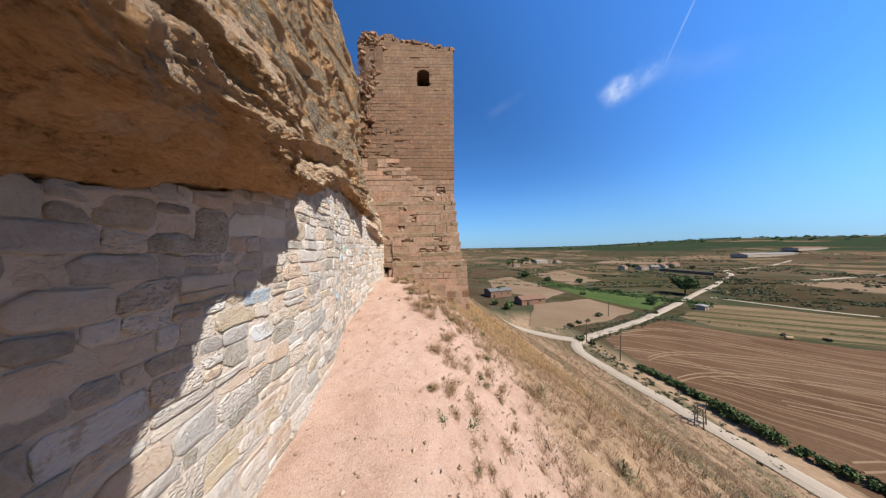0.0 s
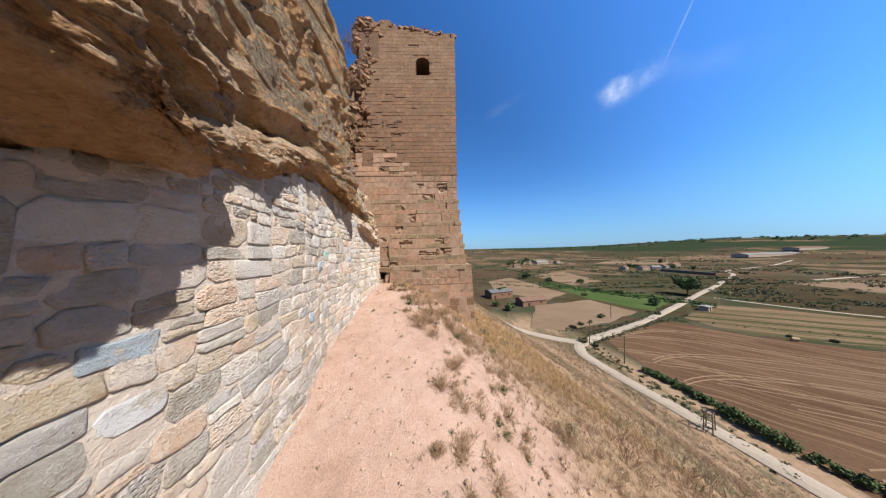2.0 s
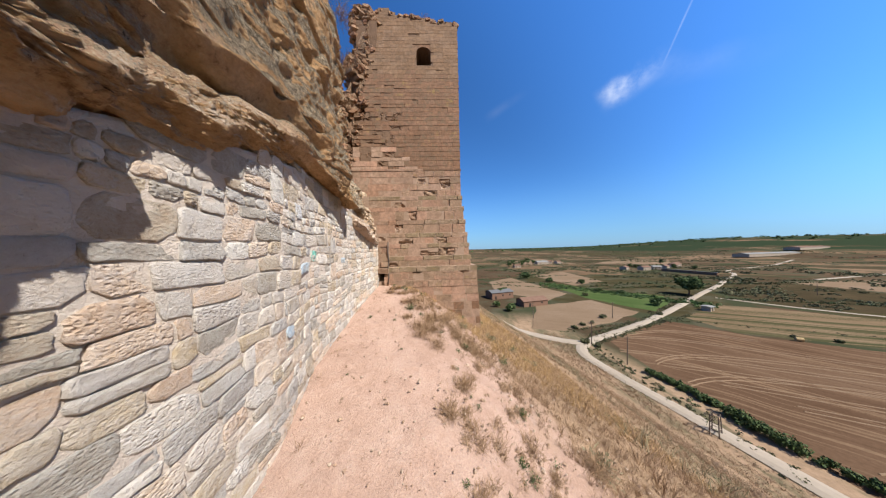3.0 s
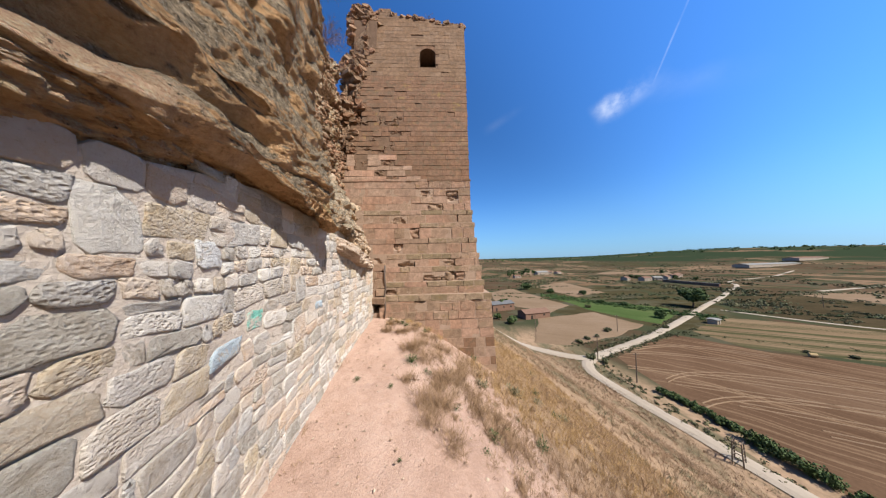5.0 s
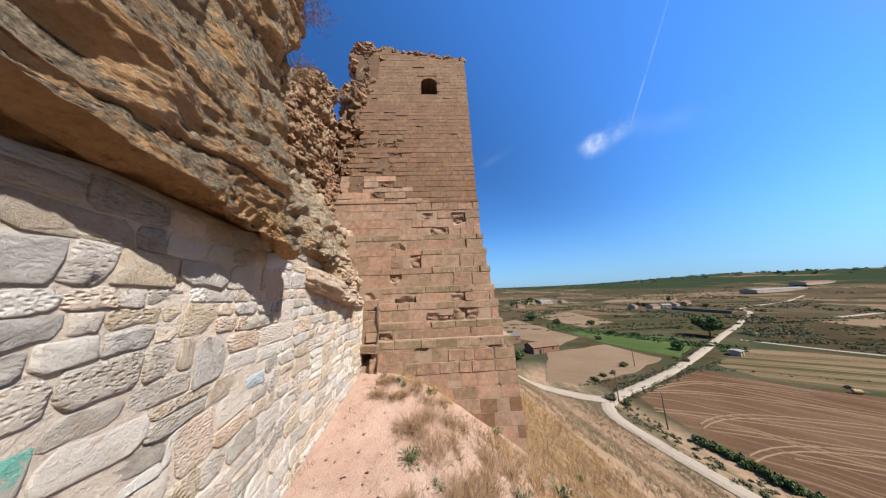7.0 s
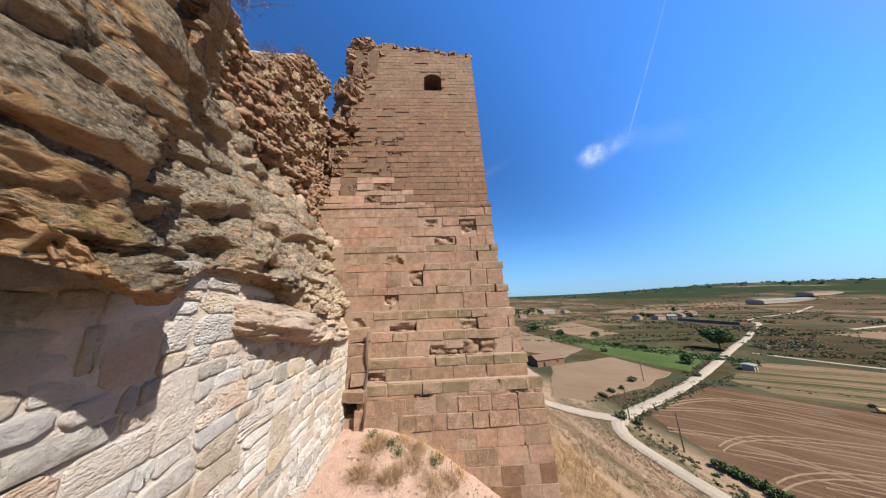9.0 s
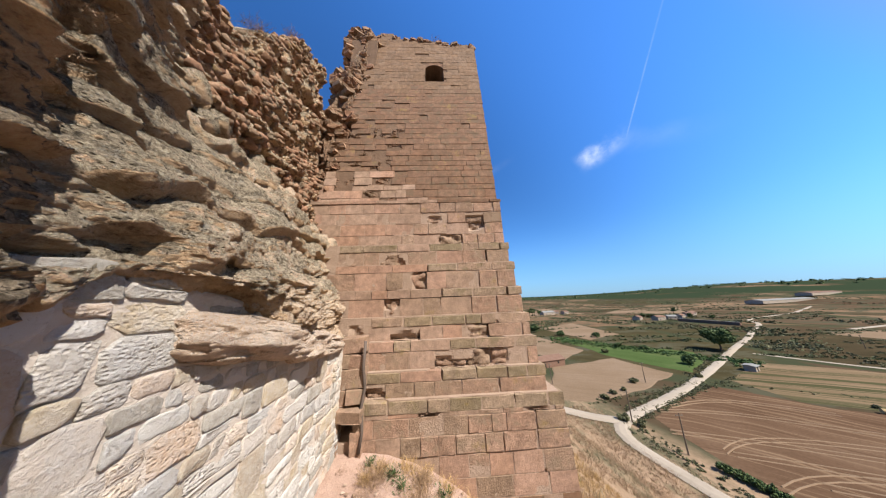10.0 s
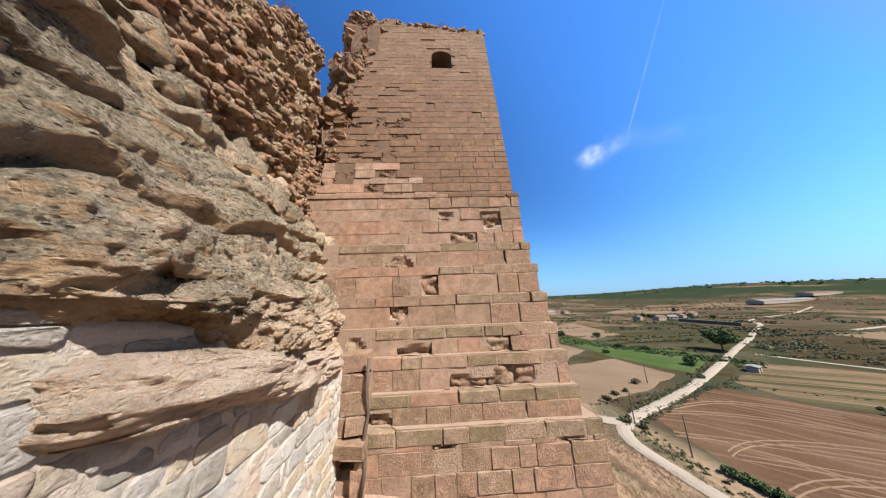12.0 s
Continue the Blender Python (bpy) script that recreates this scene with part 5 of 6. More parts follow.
scatter("verge_scrub", spots, M_olive, "low scrub along the field verges", 0.5, 0.18, 30)
spots = [(r * math.sin(a), r * math.cos(a)) for r, a in zip(1500 + 1200 * prng.rand(260), 0.05 + 1.2 * prng.rand(260))]
scatter("far_trees", spots, M_leaf, "dark trees along the distant skyline", 9.0, 3.0, 20)


# ---------- buildings and poles on the plain ----------
def house(name, x, y, wide, deep, high, turn, walls, roof_mat, label, rise=0.22, openings=2, category="building"):
    t = new(name)
    t.matrix_basis = pose(x, y, float(ground_z(x, y)), 0, 0, turn)
    tagged(t, label, category)
    b = Buf()
    w, d = wide / 2, deep / 2
    ridge = high + deep * rise
    b.add([(-w, -d, -0.5), (w, -d, -0.5), (w, d, -0.5), (-w, d, -0.5), (-w, -d, high), (w, -d, high), (w, d, high), (-w, d, high), (-w, 0, ridge), (w, 0, ridge)],
          [(0, 1, 5, 4), (2, 3, 7, 6), (1, 2, 6, 9, 5), (3, 0, 4, 8, 7), (3, 2, 1, 0), (4, 5, 9, 8), (6, 7, 8, 9)])
    b.ob("wall", walls, t)
    b = Buf()
    e, h = 0.4, 0.16
    for s in (-1, 1):
        y0, z0 = s * (d + e), high - e * rise * 2 + 0.03
        v = [(-w - e, y0, z0), (w + e, y0, z0), (w + e, 0, ridge + 0.03), (-w - e, 0, ridge + 0.03)]
        v += [(p[0], p[1], p[2] + h) for p in v]
        b.add(v, BOX_F)
    b.ob("roof", roof_mat, t)
    for k in range(openings):
        ox = -w + wide * (k + 0.5) / openings
        b = Buf()
        tall = 2.2 if k == 0 else 1.0
        z0 = 0.0 if k == 0 else high * 0.45
        # a solid dark panel on the wall in place of a shaded opening
        b.add(box_v(ox - 0.55, ox + 0.55, -d - 0.06, -d + 0.1, z0, z0 + tall), BOX_F)
        dark_panel = b.ob("door" if k == 0 else "window", M_opening_shade, t)
        b = Buf()
        b.add(box_v(ox - 0.7, ox + 0.7, -d - 0.14, -d - 0.06, z0 + tall, z0 + tall + 0.18), BOX_F)
        b.ob("lintel", M_pole, dark_panel)
    return t


house("barn", 46, 152, 17, 10, 4.6, 14, M_brick, M_grey_roof, "brown brick barn with a grey sheet roof", 0.12, 3, "barn")
house("barn", 60, 130, 17, 8, 3.4, 12, M_brick, M_red_roof, "brown walled shed with an old red tiled roof", 0.2, 2, "barn")
house("hut", 145, 107, 4.4, 3.4, 2.3, 20, M_render_wall, M_white_roof, "small green-grey field hut with a light roof", 0.08, 1, "hut")
for x, y, w, d, h, a, roof in ((228, 440, 26, 12, 5, 10, M_white_roof), (250, 452, 14, 9, 5, -15, M_red_roof), (262, 436, 12, 9, 5, 20, M_red_roof), (150, 378, 12, 8, 4, 5, M_red_roof), (282, 300, 12, 8, 4, 30, M_red_roof), (300, 288, 14, 8, 4.5, 10, M_red_roof), (322, 292, 10, 8, 4, -20, M_white_roof), (345, 300, 13, 8, 4, 25, M_red_roof), (372, 312, 12, 8, 4, 5, M_red_roof), (398, 330, 15, 9, 4, 15, M_red_roof)):
    house("farmhouse", x, y, w, d, h, a, M_render_wall, roof, "distant pale farmhouse on the plain")
house("long_shed", 800, 470, 170, 26, 6, 7, M_render_wall, M_white_roof, "very long low farm shed with a light sheet roof", 0.1, 6)
house("long_shed", 1000, 520, 150, 24, 6, 12, M_render_wall, M_red_roof, "very long low distant farm shed", 0.1, 6)
house("yard_wall", 311, 246, 52, 2, 3.2, 97, M_brick, M_grey_roof, "long dark yard wall beside the track", 0.05, 1, "wall")


def pole(x, y, high, label="tall weathered wooden utility pole on the plain"):
    t = new("utility_pole")
    t.matrix_basis = pose(x, y, float(ground_z(x, y)), prng.normal() * 1.5, prng.normal() * 1.5, 0)
    tagged(t, label, "utility pole", "utility poles")
    b = Buf()
    tube(b, [(0, 0, -0.6), (0, 0, high * 0.5), (0, 0, high)], [0.17, 0.14, 0.1], 8)
    b.ob("post", M_pole, t)
    b = Buf()
    b.add(box_v(-0.9, 0.9, -0.06, 0.06, high - 0.55, high - 0.43), BOX_F)
    arm = b.ob("crossarm", M_pole, t)
    for k in (-0.8, 0.0, 0.8):
        b = Buf()
        tube(b, [(k, 0, high - 0.43), (k, 0, high - 0.2)], [0.05, 0.04], 6)
        b.ob("insulator", M_render_wall, arm)


POLES = [(57, 62, 8.5), (56, 75, 8.5), (49, 105, 8.0), (87, 101, 8.0), (250, 128, 8.0)]
for p in POLES:
    pole(*p)
frame_stand = new("timber_frame")
frame_stand.matrix_basis = pose(51.6, 38.6, float(ground_z(51.6, 38.6)), 0, 0, 25)
tagged(frame_stand, "dark four-legged timber frame beside the track", "frame")
legs = [(-0.85, -0.6), (0.85, -0.6), (0.85, 0.6), (-0.85, 0.6)]
for lx, ly in legs:
    b = Buf()
    tube(b, [(lx, ly, -0.5), (lx * 0.8, ly * 0.8, 3.9)], [0.1, 0.08], 7)
    b.ob("leg", M_pole, frame_stand)
for z in (1.2, 2.5, 3.75):
    s = 1 - 0.2 * (z + 0.5) / 4.4
    for k in range(4):
        p, q = legs[k], legs[(k + 1) % 4]
        b = Buf()
        tube(b, [(p[0] * s, p[1] * s, z), (q[0] * s, q[1] * s, z)], [0.06, 0.06], 6)
        b.ob("rail", M_pole, frame_stand)
M_hay = simple("hay", [(0.3, (0.4, 0.28, 0.13)), (0.7, (0.55, 0.41, 0.22))], 3.0)
for k in range(1):
    b = Buf()
    ang = np.linspace(0, 2 * math.pi, 14, endpoint=False)
    b.add([(dx, 0.65 * math.cos(q), 0.65 + 0.65 * math.sin(q)) for dx in (0, 1.6) for q in ang], [(i, (i + 1) % 14, 14 + (i + 1) % 14, 14 + i) for i in range(14)] + [tuple(range(13, -1, -1)), tuple(range(14, 28))])
    o = b.ob("hay_bale", M_hay)
    o.matrix_basis = pose(131, 70, PLAIN + 0.15, 0, 0, -35) @ pose(k * 1.7 - 2.5, 0, 0)
    tagged(o, "round golden hay bale lying on the field", "hay bale")

# ---------- stones of the walls: pieces ----------
rng = random.Random(11)


def stone_mesh(name, mat, seed, sides=9, dome=0.4, square=0.55, ragged=0.1):
    """A rubble stone, one unit wide and high, its face towards -y."""
    r = random.Random(seed)
    ring = []
    for k in range(sides):
        q = 2 * math.pi * (k + r.uniform(-0.25, 0.25)) / sides
        c, s = math.cos(q), math.sin(q)
        c, s = math.copysign(abs(c) ** square, c), math.copysign(abs(s) ** square, s)
        j = 1 + r.uniform(-ragged, ragged)
        ring.append((0.5 * c * j, 0.5 * s * j))
    v = [(x, 0.5, z) for x, z in ring]
    v += [(x * r.uniform(0.96, 1.0), -0.5 + dome + r.uniform(-0.06, 0.06), z * r.uniform(0.96, 1.0)) for x, z in ring]
    v += [(x * r.uniform(0.84, 0.93), -0.47 + r.uniform(-0.05, 0.06), z * r.uniform(0.82, 0.92)) for x, z in ring]
    v += [(r.uniform(-0.1, 0.1), -0.5 + r.uniform(-0.03, 0.1), r.uniform(-0.1, 0.1))]
    n = sides
    f = []
    for k in range(n):
        m = (k + 1) % n
        f += [(k, m, n + m, n + k), (n + k, n + m, 2 * n + m, 2 * n + k), (2 * n + k, 2 * n + m, 3 * n)]
    me = bpy.data.meshes.new(name)
    me.from_pydata(v, [], f)
    me.materials.append(mat)
    return me


def block_mesh(name, mat, seed, chamfer=0.05, wear=0.02, eroded=False):
    """A dressed block, one unit in each direction, its face towards -y."""
    r = random.Random(seed)
    nx, nz = 5, 4
    v, f = [], []
    for i in range(nx):
        for k in range(nz):
            x, z = i / (nx - 1) - 0.5, k / (nz - 1) - 0.5
            edge = i in (0, nx - 1) or k in (0, nz - 1)
            y = -0.5 + (chamfer * 1.3 if edge else 0) + r.uniform(-wear, wear) * (4 if eroded else 1) + (0.25 * r.random() if eroded else 0)
            sx = 0.5 - (chamfer * 0.15 if edge else 0) + (r.uniform(-0.012, 0.006) if edge else 0)
            if not edge:
                x = math.copysign(0.5 - chamfer * 0.8, x) if i in (1, nx - 2) else x + r.uniform(-0.05, 0.05)
                z = math.copysign(0.5 - chamfer * 1.6, z)
            v.append((max(-sx, min(sx, x)), y, max(-0.49, min(0.49, z)) + (r.uniform(-0.012, 0.008) if edge else 0)))
    for i in range(nx - 1):
        for k in range(nz - 1):
            a = i * nz + k
            f.append((a, a + nz, a + nz + 1, a + 1))
    rim = [k for k in range(nz)] + [i * nz + nz - 1 for i in range(1, nx)] + [(nx - 1) * nz + k for k in range(nz - 2, -1, -1)] + [i * nz for i in range(nx - 2, 0, -1)]
    base = len(v)
    v += [(v[k][0], 0.5, v[k][2]) for k in rim]
    n = len(rim)
    f += [(rim[k], rim[(k + 1) % n], base + (k + 1) % n, base + k) for k in range(n)]
    me = bpy.data.meshes.new(name)
    me.from_pydata(v, [], f)
    me.materials.append(mat)
    return me


def place(buf, me, m):
    """Joins a copy of a mesh at the pose m into buf."""
    key = me.name
    if key not in CACHE:
        CACHE[key] = (np.array([tuple(q.co) for q in me.vertices]), [tuple(p.vertices) for p in me.polygons])
    v, f = CACHE[key]
    a = np.array(m)
    buf.add(v @ a[:3, :3].T + a[:3, 3], f)


CACHE = {}


def warp_wall(y, z):
    """Lets the courses of the wall wander."""
    return (y + 0.03 * noise.noise((y * 1.9, z * 2.1, 5.0)) + 0.016 * noise.noise((y * 6.5, z * 6.5, 9.0)),
            z + 0.075 * noise.noise((y * 0.9, z * 1.3, 1.0)) + 0.022 * noise.noise((y * 4.0, z * 5.0, 3.0)))


def fitted_stone(r, y0, y1, z0, z1):
    """A roughly split stone set into the face of the wall, its edges worn round, standing proud of the joint: verts and faces."""
    w, h = y1 - y0, z1 - z0
    j = r.uniform(0.002, 0.009)
    skew_a, skew_b = r.uniform(-0.1, 0.1) * h, r.uniform(-0.06, 0.06) * h
    ring = []
    corners = ((y0 + j, z0 + j), (y1 - j, z0 + j), (y1 - j, z1 - j), (y0 + j, z1 - j))
    cut = [min(w, h) * r.choice((0.07, 0.12, 0.18, 0.3)) for _ in range(4)]
    for k in range(4):
        (a0, b0), (a1, b1) = corners[k], corners[(k + 1) % 4]
        span = math.hypot(a1 - a0, b1 - b0)
        stops = [cut[k] / span, *((0.36, 0.66) if k % 2 == 0 else (0.5,)), 1 - cut[(k + 1) % 4] / span]
        for f in stops:
            wob = r.uniform(-0.009, 0.007) if 0.2 < f < 0.8 else r.uniform(-0.006, 0.004)
            u, t = a0 + (a1 - a0) * (f + r.uniform(-0.03, 0.03)), b0 + (b1 - b0) * f
            u, t = (u, t - wob * (1 if k == 0 else -1)) if k % 2 == 0 else (u + wob * (1 if k == 1 else -1), t)
            my, mz = (y0 + y1) / 2, (z0 + z1) / 2
            ring.append(warp_wall(u + skew_a * (t - mz) / h * 2, t + skew_b * (u - my) / w * 2))
    n = len(ring)
    my, mz = sum(p[0] for p in ring) / n, sum(p[1] for p in ring) / n
    proud = r.uniform(0.004, 0.02)
    slope_y, slope_z = r.uniform(-0.008, 0.008), r.uniform(-0.01, 0.007)
    v = []
    for inset, out, rough in ((-0.004, -0.05, 0.0), (0.0, proud * 0.45, 0.002), (0.007, proud * 0.85, 0.002), (0.017, proud, 0.002), (min(w, h) * 0.3, proud * 1.05, 0.006)):
        for a, b in ring:
            away = math.hypot(a - my, b - mz) + 1e-6
            f = 1 - inset / away
            u, t = my + (a - my) * f, mz + (b - mz) * f
            lift = out + r.uniform(-rough, rough)
            if out > 0:
                lift += slope_y * (u - my) / w * 2 + slope_z * (t - mz) / h * 2
            v.append((float(WALL_X(u)) + lift, u, t))
    v.append((float(WALL_X(my)) + proud * 1.1 + r.uniform(-0.004, 0.006), my, mz))
    f = []
    for k in range(n):
        m = (k + 1) % n
        f += [(i * n + k, i * n + m, (i + 1) * n + m, (i + 1) * n + k) for i in range(4)] + [(4 * n + k, 4 * n + m, 5 * n)]
    return v, f


rows, z = [], -1.5
while z < 3.5:
    h = rng.choice((0.12, 0.15, 0.17, 0.19, 0.21, 0.23, 0.25, 0.1)) * rng.uniform(0.92, 1.08)
    rows.append((z, h))
    z += h
rest, single, taken = Buf(), 0, {}
# stones daubed with paint: colour, y and z of the edges
painted = [("turquoise", 5.33, 5.58, 1.82, 2.03), ("blue", 4.88, 5.28, 1.66, 1.84), ("blue", 4.38, 4.62, 0.84, 1.0), ("white", 4.7, 4.98, 2.48, 2.7), ("white", 1.05, 1.45, 0.78, 0.98), ("blue", 2.15, 2.5, 1.3, 1.48), ("white", 2.2, 2.52, 0.92, 1.1), ("blue", 6.78, 7.0, 1.68, 1.84)]
for colour_name, ya, yb, za, zb in painted:
    v, f = fitted_stone(rng, ya, yb, za, zb)
    ob = mesh_ob("stone", v, f, M_painted[colour_name], wall, smooth=True)
    tagged(ob, "stone daubed with pale " + colour_name + " paint")
    for k, (z, h) in enumerate(rows):
        if min(zb, z + h) - max(za, z) > 0.35 * h:
            taken.setdefault(k, []).append((ya, yb))


for k, (z, h) in enumerate(rows):
    y = -1.2 + rng.uniform(0, 0.2)
    while y < 10.6:
        for a, b in sorted(taken.get(k, ())):
            if a - 0.05 <= y < b:
                y = b
        w = min(max(0.1, h * rng.choice((0.8, 1.2, 1.5, 1.8, 2.1, 2.5)) * rng.uniform(0.85, 1.15)), rng.uniform(0.34, 0.48))
        stop = min([a for a, b in taken.get(k, ()) if a > y] + [99])
        if y + w > stop - 0.06:
            w = stop - y
        z0, z1 = z, z + h
        if rng.random() < 0.3 and k + 1 < len(rows) and h < 0.16 and w > 0.26 and not any(a < y + w and b > y for a, b in taken.get(k + 1, ())):
            z1 += rows[k + 1][1]
            taken.setdefault(k + 1, []).append((y, y + w))
        split = z1 - z0 > 0.15 and w > 0.12 and rng.random() < 0.26
        y0, y1 = y, y + w
        y += w
        yc, zc = (y0 + y1) / 2, (z0 + z1) / 2
        if w < 0.035 or zc > float(WALL_TOP(yc)) + 0.05 or zc < float(ground_z(float(WALL_X(yc)), yc)) - 0.15:
            continue
        zm = z0 + (z1 - z0) * rng.uniform(0.35, 0.65)
        for za, zb in (((z0, zm), (zm, z1)) if split else ((z0, z1),)):
            v, f = fitted_stone(rng, y0, y1, za, zb)
            if 2.6 < yc < 6.0 and za > 0.3 and single < 290:
                mesh_ob("stone", v, f, M_wallstone, wall, smooth=True)
                single += 1
            else:
                rest.add(v, f)
o = rest.ob("stonework", M_wallrest, wall, "further rubble stones of the wall", True)
tagged(o, kind="stuff")

# rubble stones of the ruined wall, on the flank of the cliff next to the tower
LUMPS = [stone_mesh("rubble_stone", M_rubble, s, 11, 0.7, 0.8, 0.17) for s in range(40, 54)]
CHIPS = [stone_mesh("rubble_stone", M_rubble, s, 8, 0.75, 0.8, 0.22) for s in range(60, 74)]
BULGES = [stone_mesh("rubble_stone", M_cliff, s, 11, 0.8, 0.95, 0.16) for s in range(80, 90)]
for me in LUMPS + BULGES:
    me.shade_smooth()
rest, single = Buf(), 0
for _ in range(17000):
    i, j = rng.randrange(len(ru)), rng.randrange(150, len(rv))
    p, nn = R[i, j], RN[i, j]
    if p[1] < 8.15 or p[2] < 4.7 + 0.5 * noise.noise((p[1], p[2], 2.0)) + max(0.0, 9.3 - p[1]) * 1.1:
        continue
    high = p[2] - 0.45 * noise.noise((p[1] * 1.5, p[2] * 1.5, 8.0)) > 6.0 - 0.35 * (p[1] - 8.5)
    if not high and rng.random() < 0.87:
        continue
    s = rng.choice((0.05, 0.06, 0.08, 0.1, 0.14)) * rng.uniform(0.8, 1.2) if high else rng.choice((0.2, 0.26, 0.32, 0.4)) * rng.uniform(0.8, 1.2)
    kinds = (CHIPS if rng.random() < 0.5 else LUMPS) if high else BULGES
    turn = Vector(nn).to_track_quat("-Y", "Z").to_matrix().to_4x4()
    m = Matrix.Translation(p + nn * rng.uniform(-0.05, 0.02)) @ turn @ pose(0, 0, 0, rng.uniform(-38, 38), rng.uniform(-60, 60), rng.uniform(-38, 38)) @ Matrix.Diagonal((s * rng.uniform(0.9, 1.5), s * (0.9 if high else 0.6), s * rng.uniform(0.65, 1.0), 1))
    if not high or (single < 280 and p[2] < 8.2):
        ob = new("rubble_stone", rng.choice(kinds))
        ob.parent = ruin
        ob.matrix_basis = m
        single += 1
    else:
        place(rest, rng.choice(kinds), m)
o = rest.ob("rubble_fill", M_rubble_rest, ruin, "small rubble stones in earth mortar", True)
tagged(o, kind="stuff")

# dressed blocks of the tower
EVEN = [block_mesh("block", M_ashlar, s, rng.uniform(0.001, 0.004), 0.012) for s in range(110, 118)]
BLOCKS = [block_mesh("block", M_ashlar, s, rng.uniform(0.004, 0.02), 0.02) for s in range(12)]
BASES = [block_mesh("block", M_base, s, rng.uniform(0.006, 0.016), 0.014) for s in range(30, 38)]
ROUGH = [block_mesh("block", M_base, s, rng.uniform(0.02, 0.045), 0.04) for s in range(40, 50)]
PALES = [block_mesh("block", M_pale, s, rng.uniform(0.004, 0.012), 0.008) for s in range(8, 14)]
def worn_mesh(seed, mat, nx=13, nz=9):
    """A block eaten away by the weather: a hollowed, lumpy face."""
    r = random.Random(seed)
    v, f = [], []
    for i in range(nx):
        for k in range(nz):
            x, z = i / (nx - 1) - 0.5, k / (nz - 1) - 0.5
            edge = max(abs(x), abs(z)) > 0.49
            hollow = 0.3 * noise.noise((x * 2.2 + seed * 3.1, z * 2.2, seed)) + 0.3 * abs(noise.noise((x * 5 + seed, z * 4, 2.0))) + 0.16 * noise.noise((x * 13 + seed, z * 9, 2.0))
            v.append((x * (r.uniform(0.94, 1.0) if edge else 1.0), -0.46 + hollow + (0.2 * r.random() if edge else 0), z * (r.uniform(0.9, 1.0) if edge else 1.0)))
    for i in range(nx - 1):
        for k in range(nz - 1):
            a = i * nz + k
            f.append((a, a + nz, a + nz + 1, a + 1))
    me = bpy.data.meshes.new("block")
    me.from_pydata(v, [], f)
    me.materials.append(mat)
    me.shade_smooth()
    return me


WORN = [worn_mesh(s, M_ashlar) for s in range(14, 24)]
WORN_BASE = [worn_mesh(s, M_base) for s in range(24, 40)]
COPES = [block_mesh("coping_stone", M_coping, s, rng.uniform(0.015, 0.05), 0.035) for s in range(20, 29)]
upper, top_rest, pale_rest, single = Buf(), Buf(), Buf(), 0
DEEP = 0.26


def worn_here(x, z):
    if z > 5.8:
        return z < 9.2 and x < -1.9 and noise.noise((x * 2.2, z * 2.2, 4.0)) > 0.16
    return wear_of(x, z) > 0.0


def course(x0, x1, z0, z1, y, kind, longest, alone, lean=0.0):
    global single
    joint = rng.uniform(0.002, 0.009) if lean else rng.uniform(0.006, 0.014)
    x = x0 - rng.uniform(0, 0.3)
    h = z1 - z0
    while x < x1 - 0.02:
        w = rng.uniform(0.38, 1.0) * longest
        if x + w > x1 - 0.16:
            w = x1 - x
        xc, zc = x + w / 2, (z0 + z1) / 2
        x += w + joint
        if WX0 - w / 2 + 0.03 < xc < WX1 + w / 2 - 0.03 and WZ0 - h / 2 + 0.02 < zc < WZT + h / 2 - 0.06:
            if xc < WX0:
                w, xc = WX0 - (xc - w / 2), (WX0 + xc - w / 2) / 2
            elif xc > WX1:
                w, xc = (xc + w / 2) - WX1, (WX1 + xc + w / 2) / 2
            else:
                continue
            if w < 0.05:
                continue
        if zc > float(TOP(xc)):
            continue
        last = x >= x1 - 0.02
        bad = worn_here(xc, zc) and kind is not COPES and not last
        if bad and rng.random() < 0.04:
            continue
        if kind is COPES and not last and rng.random() < 0.05:
            continue
        clean = kind is COPES and xc < -0.9 and rng.random() < 0.7
        old = not lean and zc > 0.45 and kind is not COPES and noise.noise((xc * 0.9, zc * 1.1, 12.0)) + 0.25 * (xc + 0.9) > 0.05
        me = rng.choice((WORN if lean else WORN_BASE) if bad else ROUGH if old else PALES if clean else kind)
        if last and not lean:
            xc += 0.02
        out = rng.uniform(-0.005, 0.005) + (rng.uniform(0.0, 0.035) if bad else -0.012 if old else 0.0)
        tip = 0.6 if kind is COPES else 0.45 if lean else 0.2
        low = rng.uniform(0.95, 1.02) if kind is COPES else 1.0
        if lean and not bad:
            if zc < 7.0 and xc < -1.1 - 1.4 * (zc - 6.2) + 0.8 * noise.noise((xc * 1.5, zc * 3.0, 6.0)):
                me = rng.choice(PALES)
            loose = rng.random() < 0.035 + 0.25 * (xc < -1.4 and zc < 10.5)
            if loose:
                out += rng.uniform(0.01, 0.045)
                w, h2 = w * rng.uniform(0.93, 0.98), h * rng.uniform(0.84, 0.95)
            else:
                h2 = h * rng.uniform(0.985, 1.02)
                if me not in PALES and rng.random() < min(0.9, max(0.1, (zc - 6.5) * 0.2)):
                    me, h2 = rng.choice(EVEN), h * 1.022
                    w += 0.006
        else:
            h2 = h
        m = pose(xc, y + DEEP / 2 + out, zc, -lean, rng.uniform(-tip, tip), rng.uniform(-0.6, 0.6)) @ Matrix.Diagonal((w, DEEP, (h2 - 0.002) * low, 1))
        if alone and single < 300:
            ob = new(me.name.split(".")[0], me)
            ob.parent = tower
            ob.matrix_basis = m
            single += 1
        else:
            place(pale_rest if me in PALES else upper if zc < 11.2 + 0.8 * noise.noise((xc, zc, 3.0)) else top_rest, me, m)


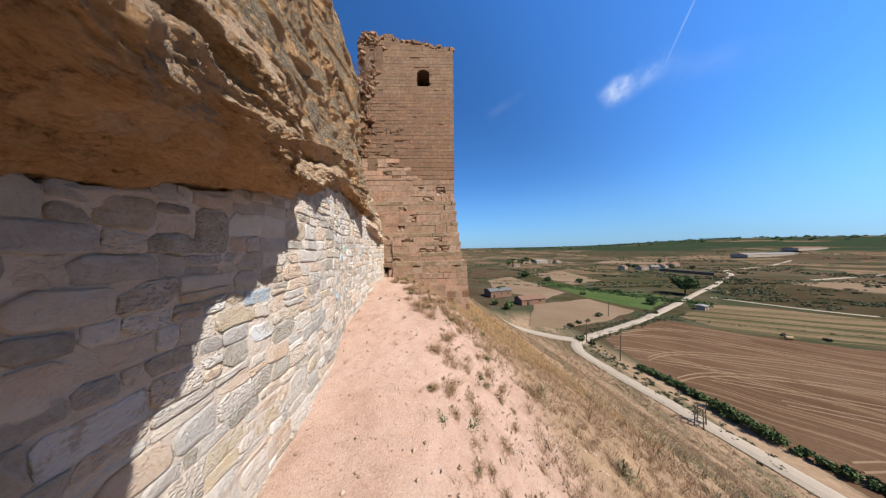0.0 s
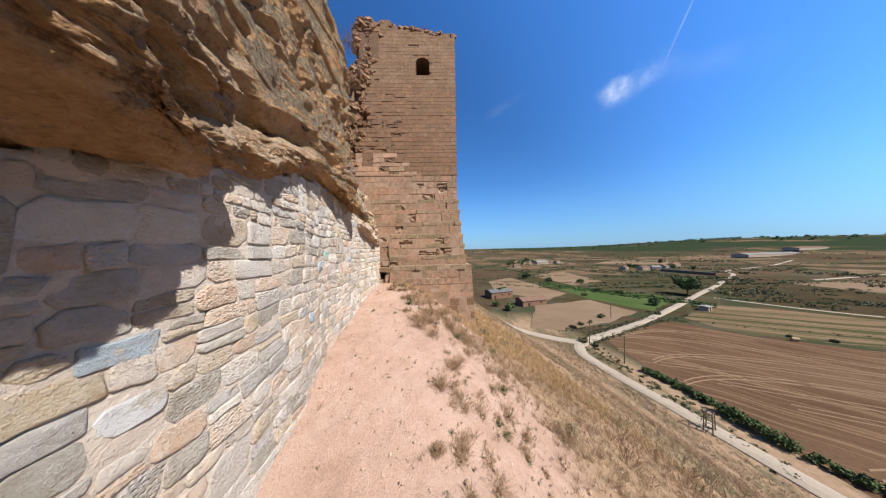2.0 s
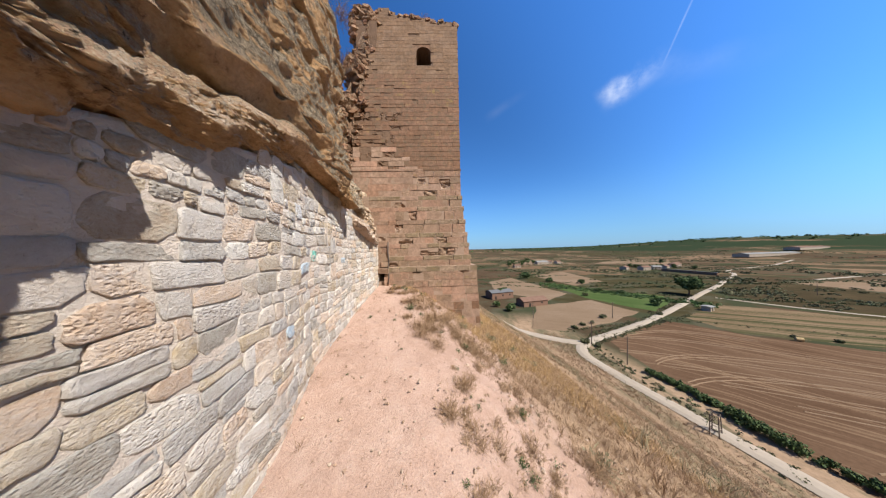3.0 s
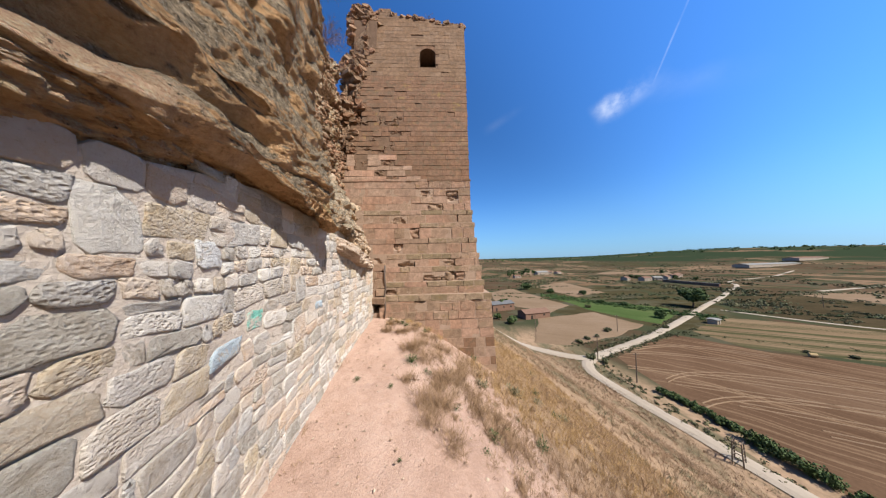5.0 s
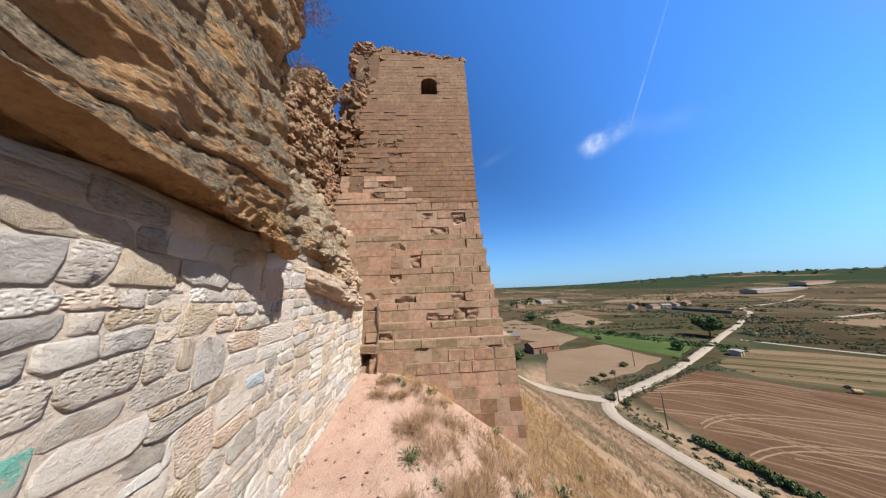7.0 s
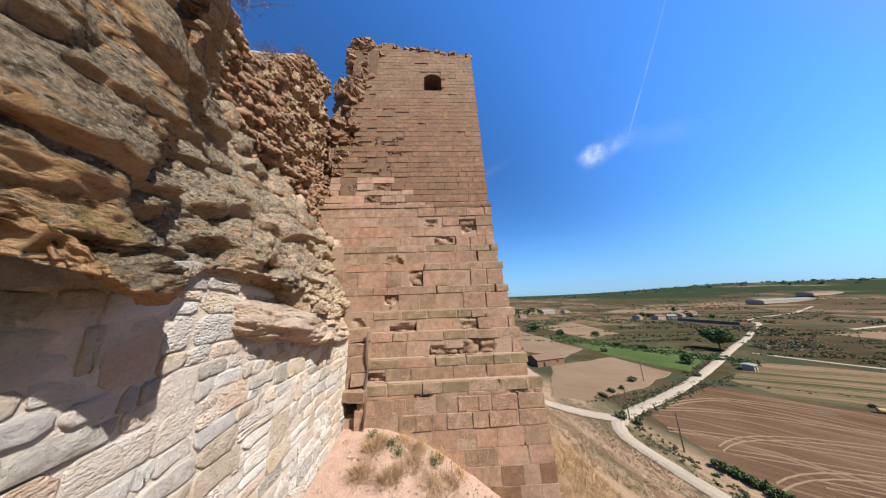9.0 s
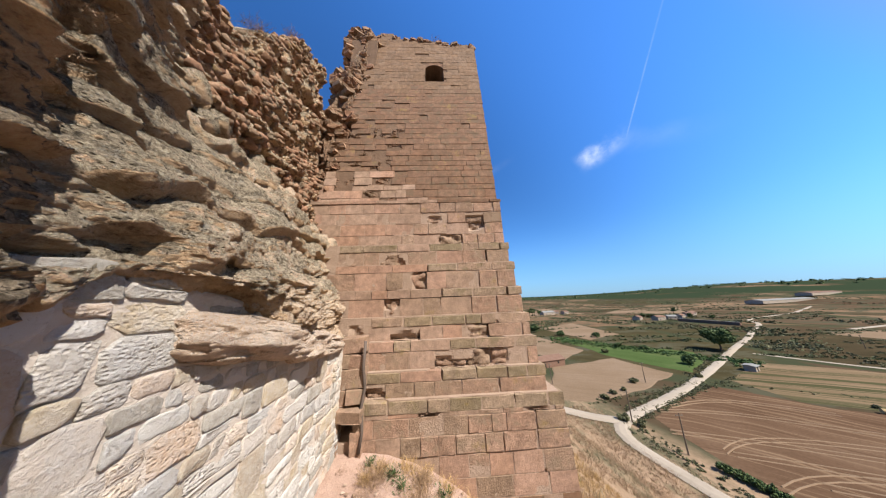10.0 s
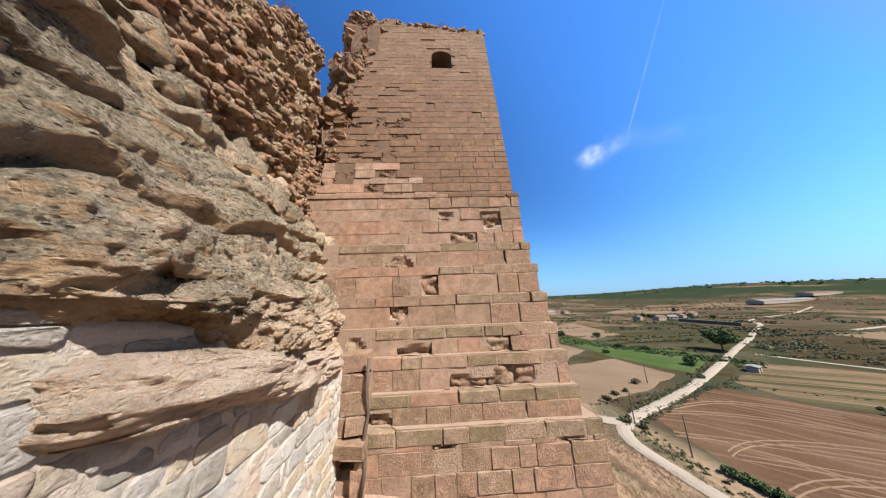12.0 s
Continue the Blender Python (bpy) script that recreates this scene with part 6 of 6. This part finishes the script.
for k, (z0, z1, y) in enumerate(STEPS):
    xr = float(XR((z0 + z1) / 2))
    if k == 0:
        z = -1.9
        while z < z1 - 0.24:
            h = min(rng.uniform(0.27, 0.34), z1 - 0.22 - z)
            course(-2.15, xr + 0.05 * (1 - z), z, z + h, y, BASES[:3] + PALES, 0.72, z > -0.6)
            z += h + 0.006
        course(-2.15, xr + 0.03, z1 - 0.22, z1, y - 0.008, COPES, 0.85, True)
    elif k < 7:
        cope = rng.uniform(0.17, 0.21)
        course(-3.1 if z0 > 2.3 else -2.15, xr, z0, z1 - cope, y, PALES + BASES[:5], 0.8, True)
        course(-3.1 if z0 > 2.3 else -2.15, xr + 0.03, z1 - cope + 0.006, z1, y - 0.008, COPES, 0.85, True)
    else:
        z = z0
        while z < z1 - 0.1:
            h = min(0.31, z1 - z)
            course(-4.1, xr, z, z + h, y, PALES, 0.75, True)
            z += h + 0.006
        course(-4.1, xr + 0.03, z1, z1 + 0.09, y - 0.02, COPES, 0.9, False)
z = STEPS[-1][1] + 0.09
while z < 16.0:
    h = rng.choice((0.2, 0.23, 0.26, 0.28))
    zc = z + h / 2
    kind = BLOCKS
    course(float(XL(zc)) + rng.uniform(-0.15, 0.1), float(XR(zc)) + rng.uniform(-0.01, 0.01), z, z + h, face_y(zc), kind, 0.62, False, 9.7)
    z += h + 0.006
# the arch over the window
half, mid = (WX1 - WX0) / 2, (WX0 + WX1) / 2
for k in range(8):
    qa, qb = math.pi * k / 8, math.pi * (k + 1) / 8
    v = []
    for y in (face_y(WZS) + 0.02, face_y(WZS) + DEEP + 0.05):
        for q, r in ((qa, 1.0), (qb, 1.0), (qb, 1.5), (qa, 1.5)):
            v.append((mid + math.cos(q) * half * r, y + 0.17 * (math.sin(q) * r * 0.4), WZS + math.sin(q) * (WZT - WZS) * r * 1.02))
    ob = mesh_ob("arch_stone", v, BOX_F, M_ashlar, tower)
# rough stones of the torn foot beside the pipe
for x, y, z, w, h in ((-2.27, 10.70, 0.62, 0.2, 0.5), (-2.74, 10.70, 0.62, 0.24, 0.5), (-2.72, 10.69, 0.94, 0.22, 0.2), (-2.24, 10.71, 0.94, 0.16, 0.2), (-2.46, 10.62, 1.14, 0.62, 0.21), (-2.66, 10.72, 1.38, 0.26, 0.26), (-2.36, 10.71, 1.38, 0.32, 0.25), (-2.48, 10.74, 1.68, 0.62, 0.33), (-2.62, 10.76, 1.98, 0.3, 0.26), (-2.33, 10.75, 1.98, 0.27, 0.26), (-2.44, 10.78, 2.26, 0.5, 0.28)):
    ob = new("block", rng.choice(ROUGH))
    ob.parent = tower
    ob.matrix_basis = pose(x, y, z, rng.uniform(-5, 5), rng.uniform(-4, 4), rng.uniform(-9, 9)) @ Matrix.Diagonal((w, 0.42, h, 1))
# loose rubble of the torn flank and along the broken crown
LOOSE = [stone_mesh("block", M_rubble, s, 11, 0.65, 0.65, 0.14) for s in range(100, 112)]
flank = Buf()
for _ in range(950):
    z = rng.uniform(6.2, 15.7)
    x, y = float(XL(z)) + rng.uniform(-0.95, 0.12), face_y(z) + rng.uniform(0.05, 1.2)
    if x < float(XL(z)) - 0.3 and y < face_y(z) + 0.5:
        y += 0.5
    size = rng.choice((0.14, 0.2, 0.26, 0.34))
    place(flank, rng.choice(LOOSE), pose(x, y, z, rng.uniform(-25, 25), rng.uniform(-14, 14), rng.uniform(-40, 40)) @ Matrix.Diagonal((size * rng.uniform(1.0, 1.7), size * 1.3, size * rng.uniform(0.55, 0.9), 1)))
for cx, cy, cz, sx, sy, sz in ((-3.95, 13.75, 13.6, 0.62, 0.7, 2.1), (-4.2, 13.5, 10.8, 0.55, 0.9, 1.8), (-4.5, 13.2, 8.2, 0.5, 1.0, 1.9)):
    for _ in range(330):
        a, b = rng.uniform(math.pi * 0.75, math.pi * 2.1), rng.uniform(-1.3, 1.45)
        px, py, pz = (math.copysign(abs(v) ** 0.55, v) for v in (math.cos(a) * math.cos(b), math.sin(a) * math.cos(b), math.sin(b)))
        size = rng.choice((0.12, 0.17, 0.22, 0.3))
        place(flank, rng.choice(LOOSE), pose(cx + px * sx, cy + py * sy, cz + pz * sz, rng.uniform(-30, 30), rng.uniform(-20, 20), rng.uniform(-70, 70)) @ Matrix.Diagonal((size * rng.uniform(0.9, 1.6), size * 1.3, size * rng.uniform(0.5, 0.85), 1)))
for _ in range(240):
    x = rng.uniform(-3.2, 1.3)
    z = float(TOP(x)) + rng.uniform(-0.16, 0.02)
    size = rng.choice((0.1, 0.15, 0.2, 0.26))
    place(flank, rng.choice(LOOSE), pose(x, face_y(z) + rng.uniform(0.05, 0.5), z, rng.uniform(-12, 12), rng.uniform(-12, 12), rng.uniform(-40, 40)) @ Matrix.Diagonal((size * rng.uniform(1.0, 1.7), size * 1.2, size * rng.uniform(0.5, 0.8), 1)))
tagged(flank.ob("torn_masonry", M_rubble_rest, tower, "loose broken stones of the torn edges"), kind="stuff")
o = upper.ob("masonry", M_ashlar_rest, tower, "weathered red sandstone courses of the upper shaft")
tagged(o, kind="stuff")
for buf, mat, words in ((top_rest, M_buff_rest, "buff sandstone courses round the window"), (pale_rest, M_pale_rest, "paler sandstone courses above the stepped base")):
    tagged(buf.ob("masonry", mat, tower, words), kind="stuff")
